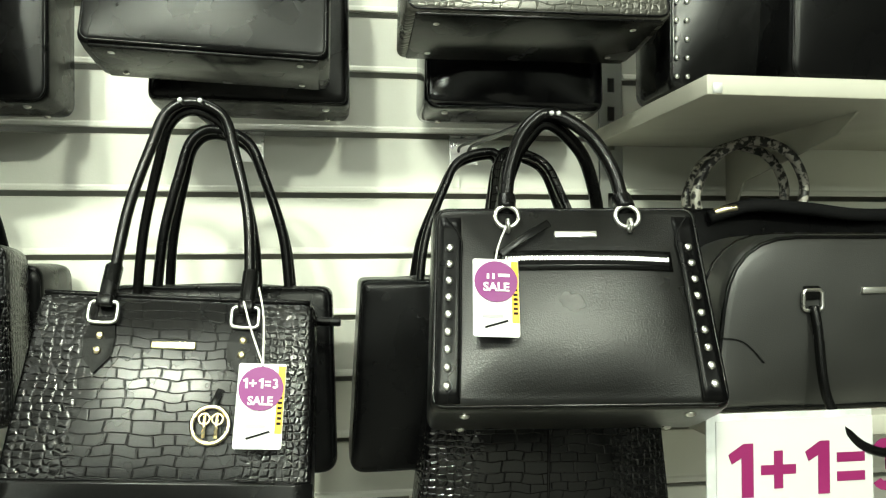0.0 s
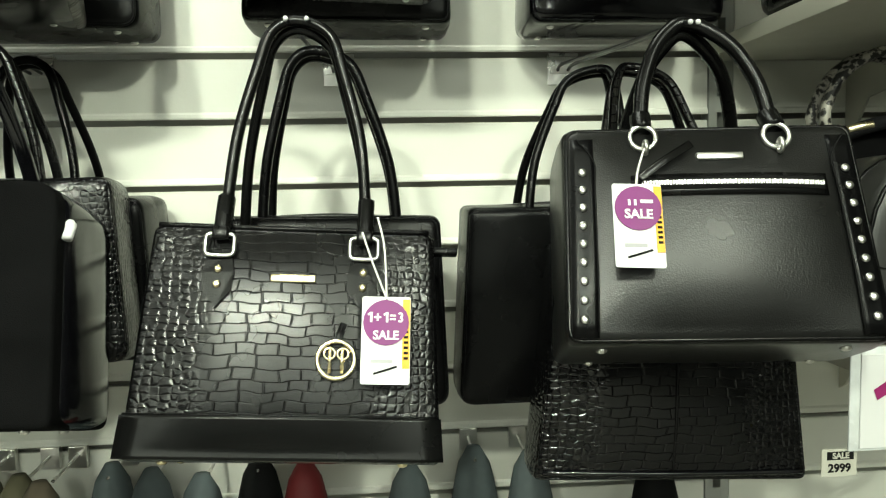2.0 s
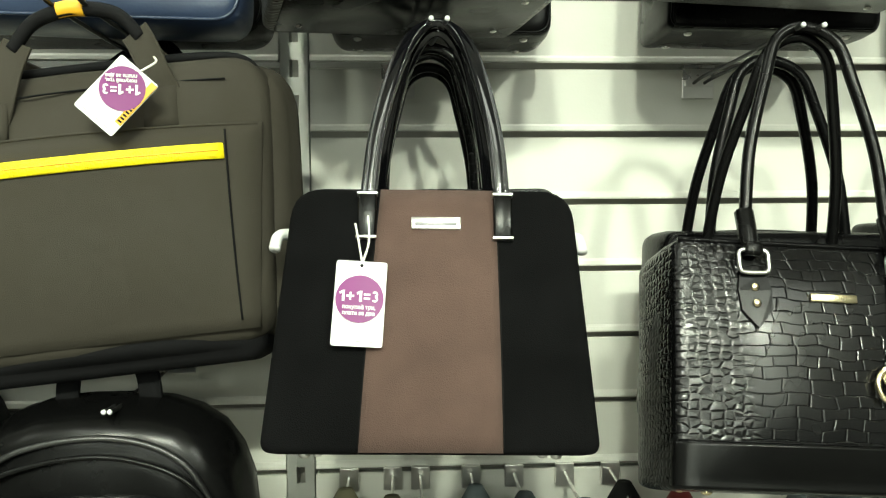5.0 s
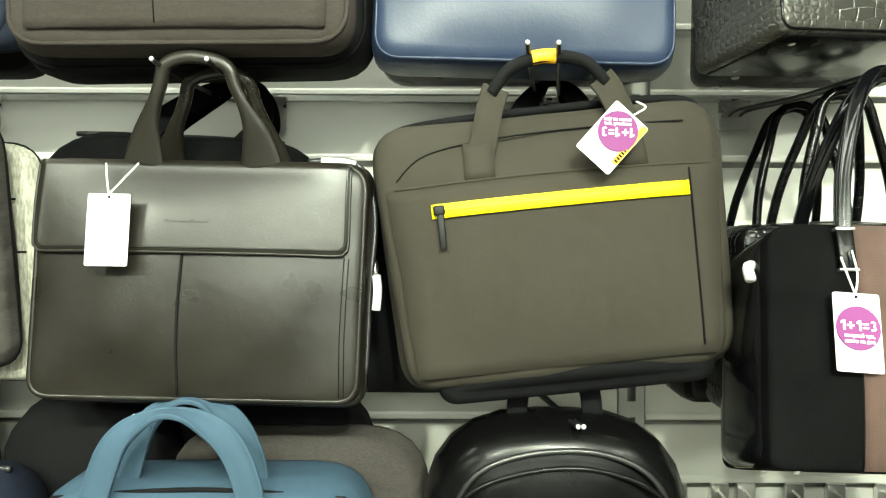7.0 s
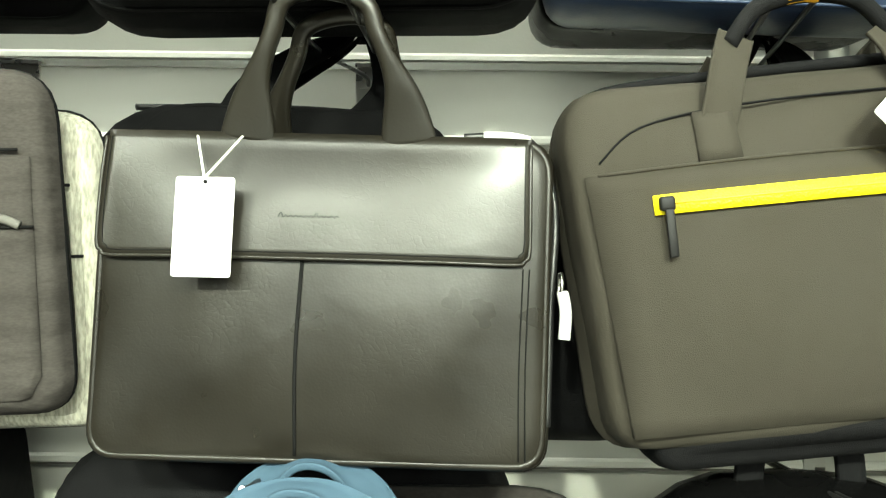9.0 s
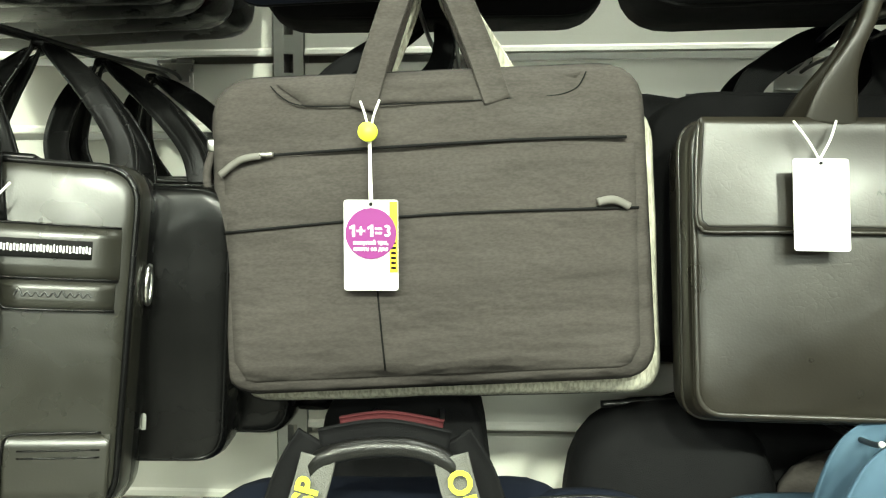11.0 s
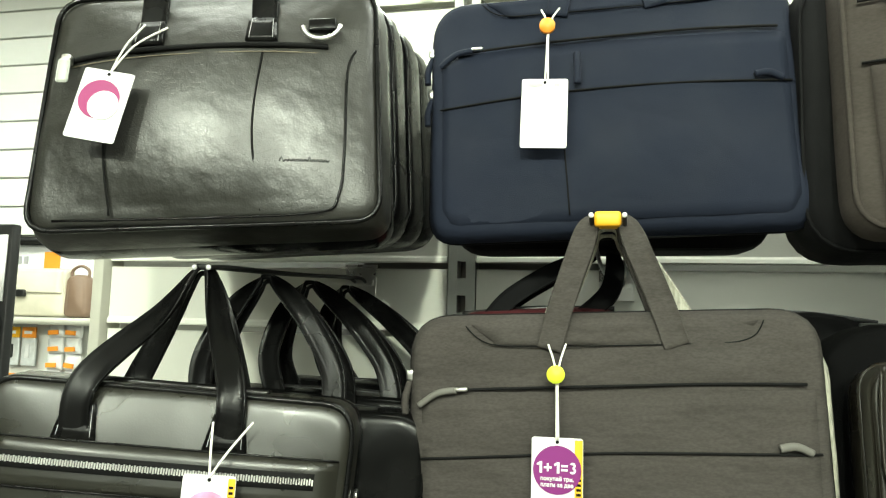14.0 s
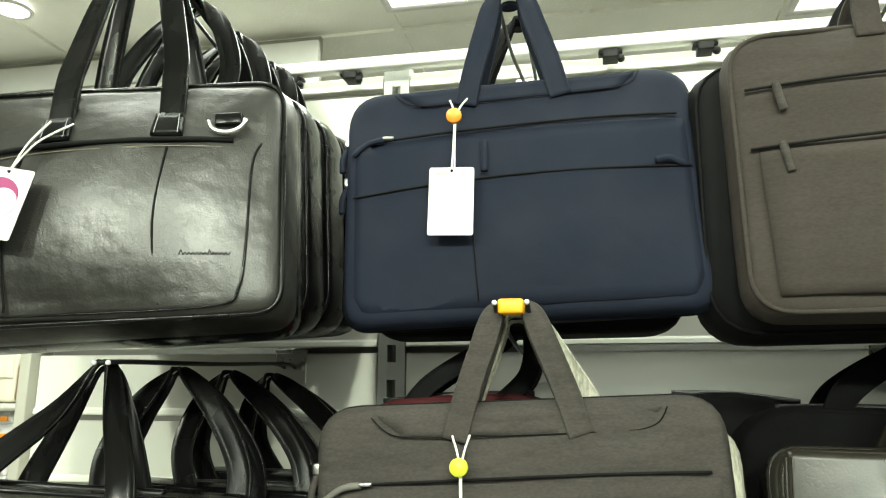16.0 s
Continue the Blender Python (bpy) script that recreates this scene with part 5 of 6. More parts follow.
def zip_briefcase():
    s = Shape(0.385, 0.378, 0.292, 0.1, 0.035, 0.03, edge=0.016, bulge=0.012, wobble=0.0015)
    r = root("briefcase", sized(pose(-2.292, 1.009, 1.21, tilt(0.1), 3.8, 16), 0.89, 0.93, 0.97), "black polished leather briefcase with a front zip and strap handles", "briefcase", "briefcases")
    part("body", s.mesh(41), "polished", r)
    part("gusset", Shape(0.388, 0.381, 0.295, 0.088, 0.036, 0.03, edge=0.018).mesh(42), "smooth", r, "smooth black leather sides and base").location = (0, 0.018, -0.0015)
    part("piping", s.rim(0.0034), "smooth", r)
    part("zip_band", s.panel((0.192, 0.236), (-0.178, -0.178), (0.178, 0.178), lift=0.0035, nz=4, thick=0.003), "polished", r)
    for z in (0.192, 0.236):
        part("band_seam", s.line([(-0.178, z), (0, z), (0.178, z)], 0.0011, 0.0035), "smooth", r)
    zipper(r, s, (-0.165, 0.216), (0.155, 0.216), 0.0055, r=0.0034)
    part("zip_puller", boxed(-0.168, -0.155, s.front(-0.15, 0.2) - 0.011, s.front(-0.15, 0.2) - 0.007, 0.186, 0.22, bevel=0.002), "steel", r, "steel zip puller")
    part("logo_tab", s.panel((0.168, 0.19), (0.085, 0.08), (0.175, 0.175), lift=0.0035, nz=3, nx=5), "polished", r)
    part("tab_seam", s.line([(0.072, 0.191), (0.08, 0.186), (0.086, 0.17), (0.1, 0.167), (0.176, 0.167)], 0.0011, 0.003), "smooth", r)
    # The lighter steel tone paints the highlights on the embossed leather letters.
    part("embossing", s.line([(0.096 + 0.0034 * k, 0.179 + (0.002 if k % 2 else -0.0015) + (0.002 if k in (1, 11) else 0)) for k in range(19)], 0.0008, 0.0042), "dark_steel", r)
    for side, x0 in ((-1, -0.12), (1, 0.094)):
        a, b = sorted((x0, side * 0.18))
        part("corner_patch", s.panel((0.012, 0.066), (a, a), (b, b), lift=0.003, nz=5, nx=24), "polished", r)
        x1 = side * 0.172
        part("patch_edge", s.line([(x0, 0.008), (x0, 0.045), (x0 + side * 0.002, 0.062), (x0 + side * 0.008, 0.067), (x0 + side * 0.03, 0.068), (x1, 0.068)], 0.0011, 0.003), "smooth", r)
        for z in (0.054, 0.048):
            part("patch_stitch", s.line([(x0 + side * 0.012, z), (side * 0.172, z)], 0.0007, 0.0035), "smooth", r)
    part("top_bar", boxed(-0.095, 0.095, 0.02, 0.05, 0.288, 0.297, bevel=0.003), "smooth", r)
    ap = local(r, (-2.295, 1.1, 1.607))
    for k, y in enumerate((-0.006, 0.094)):
        pts = straight_points((-0.088, y, 0.238), (0.062, y, 0.238), ap + Vector((0, 0.006 + 0.016 * k, -0.004 * k)), 0.01, 0.03)
        if k == 0:
            pts = over_edge(pts, -0.008, 0.292)
        part("handle", ribbon(bmesh.new(), pts, 0.03, 0.0045, 0.9, 8, 0.45, 1.2), "strap", r)
    for x in (-0.088, 0.062):
        for dx in (-0.017, 0.017):
            part("strap_stitch", s.line([(x + dx, 0.24), (x + dx * 0.9, 0.254), (x + dx * 0.78, 0.268)], 0.0004, 0.0054), "grey_ink", r)
        part("strap_base", s.panel((0.2375, 0.27), (x - 0.022, x - 0.0155), (x + 0.022, x + 0.0155), lift=0.005, nx=4, nz=4), "smooth", r)
    for dy, dz in ((0.05, 0.0), (0.058, -0.008)):
        part("side_zip_pull", boxed(0.192, 0.197, dy + 0.03, dy + 0.033, 0.055 + dz, 0.082 + dz, bevel=0.001), "post", r, "steel zip pull")
    part("side_ring", ring(bmesh.new(), (0.197, 0.04, 0.19), 0.014, 0.0025, "x", 1.2), "steel", r, "steel strap ring")
    return r


k_case = zip_briefcase()
hook((-2.293, 1.095, 1.606), spread=0.008, plate=-2.253)
card(pose(-2.226, 1.016, 1.42, -4, 2, 13), 0.046, 0.076, "faded", [[(-2.226, 1.015, 1.418), (-2.23, 1.022, 1.44), (-2.236, 1.034, 1.462)], [(-2.226, 1.015, 1.418), (-2.214, 1.025, 1.44), (-2.2, 1.04, 1.463)]], label="white swing tag with faded pink circle")
for k in range(1, 4):
    plain_bag("briefcase", sized(pose(-2.278 + 0.035 * k, 1.024 + 0.1 * k, 1.215, tilt(0.03), 2, 12 - 4 * k), 0.925, 0.95, 0.925), Shape(0.37, 0.365, 0.27 + 0.005 * k, 0.09, 0.035, 0.03), "smooth", "black leather briefcase hanging behind on the same hook", (-2.283 + 0.015 * k, 1.1 + 0.09 * k, 1.604), "strap", 0.075, 0.028, seed=43 + k, category="briefcase", group="briefcases")

# ---- bags in the top row ----


def top_briefcase():
    s = Shape(0.366, 0.376, 0.292, 0.1, 0.035, 0.03, edge=0.024, bulge=0.024, wobble=0.003)
    r = root("briefcase", sized(pose(-2.276, 1.056, 1.641, tilt(0.2), -3.3, 11.5), 0.95, 0.95, 0.935), "black creased leather briefcase with a metal ring, in the top row", "briefcase", "briefcases")
    part("body", s.mesh(51), "worn", r)
    part("gusset", Shape(0.369, 0.379, 0.295, 0.085, 0.036, 0.03, edge=0.02).mesh(52), "smooth", r, "smooth black leather sides and base").location = (0, 0.022, -0.0015)
    part("piping", s.rim(0.003), "smooth", r)
    part("gusset_seam", s.line([(0.158, 0.2), (0.15, 0.17), (0.148, 0.08), (0.142, 0.03), (0.12, 0.012), (0, 0.01), (-0.15, 0.012)], 0.0016, 0.0006), "smooth", r)
    part("pocket_zip", s.line([(-0.155, 0.197), (0, 0.199), (0.13, 0.2)], 0.003, 0.002), "ink", r)
    part("pocket_stitch", s.line([(-0.15, 0.19), (0, 0.191), (0.13, 0.192)], 0.0005, 0.0004), "sand", r)
    part("seam", s.line([(0.062, 0.19), (0.055, 0.1), (0.062, 0.016)], 0.0013, 0.0002), "ink", r)
    part("seam", s.line([(-0.095, 0.19), (-0.1, 0.1), (-0.093, 0.016)], 0.0011, 0.0002), "ink", r)
    puller = part("zip_puller", boxed(-0.157, -0.144, s.front(-0.15, 0.17) - 0.016, s.front(-0.15, 0.17) - 0.012, 0.164, 0.193, bevel=0.003), "post", r, "grey steel zip puller")
    part("slider", boxed(-0.1555, -0.1455, s.front(-0.15, 0.195) - 0.014, s.front(-0.15, 0.195) - 0.004, 0.189, 0.2, bevel=0.002), "steel", puller)
    part("embossing", s.line([(0.083 + 0.002 * k, 0.066 + (0.0012 if k % 2 else -0.0012) + (0.0024 if k in (1, 15) else 0)) for k in range(26)], 0.0005, 0.0006), "ink", r)
    part("ring_tab", boxed(0.109, 0.139, s.front(0.124, 0.23) - 0.009, s.front(0.124, 0.23), 0.219, 0.234, bevel=0.002), "smooth", r)
    bm = bmesh.new()
    tube(bm, [(0.124 + 0.02 * math.cos(a), s.front(0.124, 0.22) - 0.01, 0.222 - 0.016 * math.sin(a)) for a in [math.pi * k / 10 for k in range(11)]], 0.0027, raw=True)
    part("d_ring", bm, "steel", r, "steel half ring")
    ap = local(r, (-2.315, 1.13, 2.118))
    for k, y in enumerate((-0.008, 0.094)):
        pts = straight_points((-0.062, y, 0.222), (0.06, y, 0.224), ap + Vector((0, 0.006 + 0.016 * k, -0.004 * k)), 0.012, 0.1)
        if k == 0:
            pts = over_edge(pts, -0.009, 0.288)
        part("handle", ribbon(bmesh.new(), pts, 0.029, 0.005, 0.8, 8, 0.3, 1.5), "strap", r)
    for x in (-0.062, 0.06):
        for dx in (-0.0125, 0.0125):
            part("strap_stitch", s.line([(x + dx, 0.207), (x + dx * 0.95, 0.22), (x + dx * 0.9, 0.234)], 0.0004, 0.0054), "grey_ink", r)
        part("strap_base", s.panel((0.204, 0.236), (x - 0.0165, x - 0.0145), (x + 0.0165, x + 0.0145), lift=0.005, nx=4, nz=4), "strap", r)
    return r


top_briefcase()
hook((-2.317, 1.124, 2.115), spread=0.008, plate=-2.285, z_plate=2.017)
card(pose(-2.362, 1.026, 1.79, -9, 9, 10), 0.05, 0.073, "crimson", [[(-2.362, 1.026, 1.788), (-2.358, 1.04, 1.82), (-2.352, 1.06, 1.85)], [(-2.362, 1.026, 1.788), (-2.348, 1.04, 1.82), (-2.33, 1.066, 1.848)]], label="white swing tag with worn crimson circle")
for k in range(1, 4):
    plain_bag("briefcase", pose(-2.285 - 0.006 * k, 1.075 + 0.09 * k, 1.632 + 0.008 * k, tilt(0.06), -3, 11 - 3 * k), Shape(0.35, 0.36, 0.285, 0.095, 0.05, 0.045, edge=0.02), "leather", "black leather briefcase hanging behind in the top row", (-2.31 + 0.012 * k, 1.134 + 0.085 * k, 2.082 - 0.006 * k), "strap", 0.065, 0.026, seed=53 + k, category="briefcase", group="briefcases")

navy_bag = laptop_sleeve("laptop_bag", sized(pose(-1.883, 1.216, 1.657, tilt(0.1), -2.5, 2.4), 0.96, 0.96, 0.965), "navy", "navy", 61, "navy blue nylon laptop bag in the top row", (-1.899, 1.24, 2.05), w=0.412, h=0.297, a=0.057, shift=0.0)
part("pull_tab", tube(bmesh.new(), [(-0.035, -0.022, 0.205), (-0.035, -0.024, 0.19), (-0.036, -0.022, 0.168)], 0.0042), "navy", navy_bag)
part("rubber_label", boxed(-0.078, -0.052, -0.02, -0.014, 0.163, 0.168, bevel=0.001), "ink", navy_bag)
part("strap_ring", ring(bmesh.new(), (0.212, 0.02, 0.215), 0.012, 0.002, "x", 1.3), "dark_steel", navy_bag)
part("strap_clip", tube(bmesh.new(), [(0.205, 0.02, 0.262), (0.218, 0.016, 0.258), (0.224, 0.014, 0.235), (0.218, 0.016, 0.2), (0.21, 0.02, 0.185)], 0.003), "dark_steel", navy_bag)
part("clip_end", boxed(0.206, 0.216, 0.008, 0.02, 0.17, 0.195, bevel=0.003), "steel", navy_bag)
hook((-1.899, 1.225, 2.05), spread=0.014, plate=-1.89, z_plate=2.017)
card(pose(-1.958, 1.194, 1.82, -4, 1, 4), 0.049, 0.077, "barcode", [[(-1.958, 1.194, 1.818), (-1.957, 1.203, 1.881), (-1.965, 1.218, 1.908)], [(-1.955, 1.194, 1.818), (-1.955, 1.203, 1.881), (-1.945, 1.218, 1.909)]], bead="orange", label="white swing tag with a barcode on a beaded cord")
plain_bag("laptop_bag", sized(pose(-1.89, 1.285, 1.645, 0, -1, 5), 0.92, 0.95, 0.92), Shape(0.38, 0.4, 0.3, 0.08, 0.05, 0.05), "black_nylon", "black nylon laptop bag behind the navy one", (-1.895, 1.32, 2.061), "strap", 0.05, 0.026, seed=63, category="laptop bag", group="laptop bags")


def taupe_bag():
    s = Shape(0.385, 0.385, 0.3, 0.06, 0.045, 0.04, edge=0.016, bulge=0.014, wobble=0.003)
    r = root("laptop_bag", pose(-1.477, 1.156, 1.65, tilt(0.1), -0.3, -1), "taupe brown nylon laptop bag with zip pulls in the top row", "laptop bag", "laptop bags")
    part("body", s.mesh(71), "taupe", r)
    part("front_pocket", s.panel((0.018, 0.16), (-0.165, -0.17), (0.165, 0.17), lift=0.006, thick=0.006), "taupe", r)
    part("rim_zip", s.rim(0.003), "taupe", r)
    for z in (0.166, 0.231):
        part("zip", s.line([(-0.178, z - 0.002), (0, z + 0.003), (0.178, z + 0.004)], 0.0016, 0.005), "ink", r)
        part("zip_pull", tube(bmesh.new(), [(-0.15, s.front(-0.15, z) - 0.009, z), (-0.148, s.front(-0.15, z) - 0.01, z - 0.015), (-0.145, s.front(-0.15, z) - 0.009, z - 0.03)], 0.004), "grey_cloth", r)
    part("seam", s.line([(-0.02, 0.16), (-0.02, 0.022)], 0.0009, 0.006), "ink", r)
    strap_handles(r, 0.055, (-0.004, 0.06), 0.28, local(r, (-1.467, 1.19, 2.07)), 0.026, "taupe")
    return r


taupe_bag()
hook((-1.467, 1.18, 2.07), plate=-1.467, z_plate=2.017)
plain_bag("laptop_bag", pose(-1.484, 1.222, 1.637, 0, -1, 0), Shape(0.42, 0.43, 0.3, 0.12, 0.05, 0.06, edge=0.025), "black_nylon", "blue-black nylon bag hanging behind the taupe one", (-1.457, 1.29, 2.07), "strap", 0.055, 0.026, seed=73, category="laptop bag", group="laptop bags")

s = Shape(0.35, 0.355, 0.26, 0.09, 0.04, 0.03, edge=0.018, bulge=0.012, wobble=0.003)
blue = plain_bag("briefcase", sized(pose(-1.086, 1.21, 1.643, tilt(0.1), 1.4, 0), 1.02, 1, 1.04), s, "blue", "blue leather briefcase with piping in the top row", (-1.086, 1.195, 2.05), "strap", 0.06, seed=75, category="briefcase", group="briefcases")
hook((-1.086, 1.185, 2.045), plate=-1.086, z_plate=2.017)
plain_bag("briefcase", pose(-1.083, 1.315, 1.648, 0, 0, 0), Shape(0.36, 0.37, 0.26, 0.1, 0.04, 0.04), "leather", "black bag hanging behind the blue briefcase", (-1.086, 1.295, 2.04), "strap", 0.06, seed=76, category="briefcase", group="briefcases")


def top_tote(x, y, z, w, h, d, mat, label, seed, lean=0.12, ry=0.0, yaw=0.0, base="smooth"):
    s = Shape(w * 0.94, w, h, d, 0.015, 0.012, edge=0.008, bulge=0.008, wobble=0.0012)
    r = root("tote_bag", pose(x, y, z, tilt(lean), ry, yaw), label, "handbag", "handbags")
    part("body", s.mesh(seed), mat, r)
    part("piping", s.rim(0.0022), "smooth", r)
    part("base_panel", boxed(-w / 2 + 0.012, w / 2 - 0.012, 0.006, d - 0.008, -0.003, 0.006, bevel=0.002), base, r, "smooth black base")
    tube_handles(r, 0.07, (0.01, d - 0.01), h - 0.01, local(r, (x, y + 0.1, z + h + 0.2)), 0.0065, "smooth")
    feet(r, s)
    hook((x, y + 0.09, z + h + 0.198), plate=x, z_plate=2.017 if z + h + 0.2 > 2.0 else 1.917)
    return r


top_tote(-0.7, 1.12, 1.655, 0.3, 0.25, 0.15, "silver_croc", "silver crocodile-embossed tote with a black base", 81, ry=-2.5, yaw=16)
top_tote(-0.302, 1.135, 1.68, 0.285, 0.25, 0.11, "leather", "black pebbled leather tote with metal feet in the top row", 83, ry=2.5)
top_tote(0.095, 1.11, 1.73, 0.33, 0.24, 0.15, "silver_croc", "grey crocodile-embossed tote with a black base", 85, ry=-0.5)
plain_bag("tote_bag", pose(-0.268, 1.285, 1.652, 0, 0.8, 0), Shape(0.26, 0.27, 0.25, 0.13, 0.015, 0.012), "leather", "plain black tote behind the pebbled one", (-0.3, 1.35, 2.05), "tube", 0.06, seed=87, feet_on=True, group="handbags")
plain_bag("tote_bag", pose(0.11, 1.305, 1.655, 0, 0, 0), Shape(0.26, 0.27, 0.25, 0.13, 0.015, 0.02), "patent", "glossy black tote behind the crocodile one", (0.1, 1.35, 2.05), "tube", 0.06, seed=88, feet_on=True, group="handbags")
plain_bag("tote_bag", pose(-0.68, 1.32, 1.652, 0, 0, 0), Shape(0.28, 0.28, 0.25, 0.12, 0.015, 0.02), "leather", "plain black tote behind the silver one", (-0.7, 1.38, 2.05), "tube", 0.06, seed=89, feet_on=True, group="handbags")

# ---- shelves at the end bay ----


def shelf_unit(z, front, label):
    r = root("shelf", pose(0.285, front, z), label, "shelf", "display shelves")
    part("board", boxed(0, 1.3, 0, W - front - 0.004, -0.024, 0, bevel=0.0015), "shelf", r)
    for x in (0.245, 1.1):
        bm = bmesh.new()
        prof = [(-0.004, -0.026), (-0.004, -0.16), (-0.02, -0.15), (-0.06, -0.09), (-0.3, -0.05), (-0.34, -0.026)]
        depth = W - front
        vs = [[bm.verts.new((x + dx, depth + py, pz)) for py, pz in prof] for dx in (0, 0.004)]
        bm.faces.new(vs[0])
        bm.faces.new(vs[1])
        for k in range(len(prof)):
            bm.faces.new((vs[0][k - 1], vs[0][k], vs[1][k], vs[1][k - 1]))
        part("bracket", bm, "shelf", r, smooth=False)
    return r


shelf_unit(1.655, 1.075, "grey laminate shelf with steel brackets")
shelf_unit(1.248, 1.057, "grey laminate shelf with a sign on its edge")
arrow = part("shelf_label", boxed(0.292, 0.304, 1.0735, 1.0747, 1.633, 1.645), "card")
tagged(arrow, "small white mark on the shelf edge", "label")


def dome_bag():
    s = Shape(0.365, 0.42, 0.215, 0.15, 0.085, 0.012, edge=0.014, bulge=0.012, wobble=0.0015)
    r = root("dome_bag", pose(0.503, 1.087, 1.25), "black leather dome bag with drooping handles standing on the shelf", "handbag", "handbags")
    part("body", s.mesh(91), "domed", r)
    part("piping", s.rim(0.003), "smooth", r)
    part("gusset_piping", s.rim(0.003, y=0.05, inset=-0.001), "smooth", r)
    for x in (-0.085, 0.085):
        part("buckle", loop_ring((x, -0.013, 0.135), 0.0125, 0.0125, 0.0026), "steel", r, "square steel buckle")
        part("strap_tab", boxed(x - 0.01, x + 0.01, -0.014, -0.004, 0.135, 0.152, bevel=0.002), "smooth", r)
    part("handle", tube(bmesh.new(), [(-0.085, -0.014, 0.128), (-0.084, -0.02, 0.1), (-0.08, -0.03, 0.02), (-0.05, -0.04, -0.03), (0, -0.042, -0.045), (0.05, -0.04, -0.03), (0.08, -0.03, 0.02), (0.085, -0.014, 0.128)], 0.006), "smooth", r)
    part("plate", boxed(-0.02, 0.03, -0.016, -0.01, 0.142, 0.15, bevel=0.001), "steel", r, "slim steel plate")
    part("corner_seam", s.line([(-0.2, 0.09), (-0.17, 0.085), (-0.145, 0.06)], 0.0009, 0.001), "ink", r)


dome_bag()


def snake_bag():
    s = Shape(0.36, 0.38, 0.26, 0.13, 0.03, 0.02)
    r = root("snake_handle_bag", pose(0.5, 1.262, 1.25), "black handbag with a snake-print ring handle on the shelf", "handbag", "handbags")
    part("body", s.mesh(93), "leather", r)
    for k, y in enumerate((0.01, 0.06)):
        pts = [(-0.125 + 0.01 * k, y, 0.25), (-0.13 + 0.01 * k, y, 0.28), (-0.105 + 0.01 * k, y, 0.33), (-0.045, y, 0.36), (0.015, y, 0.345), (0.042, y, 0.3), (0.035, y, 0.25)]
        part("handle", tube(bmesh.new(), pts, 0.0075), "snake", r, "snake-print ring handle")
    part("strap", tube(bmesh.new(), [(-0.12, -0.01, 0.245), (-0.06, -0.02, 0.262), (0.02, -0.02, 0.258), (0.1, -0.015, 0.25), (0.17, -0.01, 0.25)], 0.01), "black_nylon", r)
    part("clasp", tube(bmesh.new(), [(-0.115, -0.016, 0.252), (-0.1, -0.02, 0.256), (-0.085, -0.022, 0.258)], 0.006), "gold", r, "gold clasp")


snake_bag()
s = Shape(0.4, 0.42, 0.3, 0.2, 0.02, 0.02)
for x, y, seed in ((0.62, 1.085, 95), (1.05, 1.1, 96)):
    plain_bag("handbag", pose(x, y + 0.014, 1.6575), s, "leather", "large plain black leather handbag standing on the shelf", None, seed=seed, group="handbags")
sb = plain_bag("studded_bag", pose(0.437, 1.179, 1.6575), Shape(0.3, 0.3, 0.3, 0.12, 0.02, 0.02), "smooth", "black bag with a studded side standing on the shelf", None, seed=97, group="handbags")
for c in (-0.141, -0.126):
    for k in range(11):
        rivet(sb, (c, -0.004, 0.02 + 0.025 * k), 0.0035)

sign = root("sale_sign", pose(0.369, 1.043, 1.256), "white sale sign in a clear holder on the shelf edge", "sign")
part("holder", boxed(-0.104, 0.104, 0.004, 0.007, -0.112, 0.002, bevel=0.001), "clear", sign, "clear plastic holder")
part("paper", boxed(-0.093, 0.103, 0.002, 0.0038, -0.108, -0.006), "card", sign, smooth=False)
lettering("lettering", "1+1=3", 0.085, "crimson", sign, Matrix.Translation((0.022, 0.001, -0.063)), "crimson digits")
price = root("price_tag", pose(0.258, 1.052, 1.146), "small white price tag with black digits", "price tag", "swing tags")
part("card", boxed(-0.02, 0.02, 0, 0.001, -0.03, 0), "shelf", price, smooth=False)
part("print", boxed(-0.014, 0.016, -0.0007, 0.0003, -0.012, -0.003), "ink", price, smooth=False)
lettering("lettering", "SALE", 0.009, "shelf", price, Matrix.Translation((0.001, -0.0012, -0.0075)))
lettering("lettering", "2999", 0.013, "ink", price, Matrix.Translation((0, -0.0006, -0.0215)))

# ---- things below the middle row ----


def leather_backpack():
    s = Shape(0.3, 0.3, 0.4, 0.13, 0.13, 0.04, edge=0.035, bulge=0.02, wobble=0.002)
    r = root("backpack", pose(-1.05, 1.133, 0.83), "black leather backpack with a domed top below the laptop bag", "backpack", "backpacks")
    part("body", s.mesh(101), "smooth", r)
    part("front_pocket", Shape(0.24, 0.25, 0.3, 0.03, 0.08, 0.03, edge=0.02, bulge=0.012).mesh(102), "smooth", r).location = (0, -0.03, 0.02)
    part("top_zip", tube(bmesh.new(), [(-0.135, 0.0, 0.27), (-0.1, -0.004, 0.345), (-0.04, -0.002, 0.372), (0.04, -0.002, 0.374), (0.1, -0.004, 0.345), (0.135, 0.0, 0.27)], 0.0035), "dark_steel", r)
    part("piping", tube(bmesh.new(), [(-0.145, -0.002, 0.24), (-0.11, -0.012, 0.325), (-0.04, -0.01, 0.355), (0.04, -0.01, 0.357), (0.11, -0.012, 0.325), (0.145, -0.002, 0.24)], 0.003), "smooth", r)
    ap = local(r, (-1.05, 1.173, 1.305))
    for x in (-0.045, 0.045):
        part("grab_handle", ribbon(bmesh.new(), [(x, 0.06, 0.39), (x * 0.9, 0.06, 0.43), (x * 0.5, 0.06, 0.46), (0, 0.06, 0.47)], 0.024, 0.006, 0.0), "black_nylon", r)


leather_backpack()
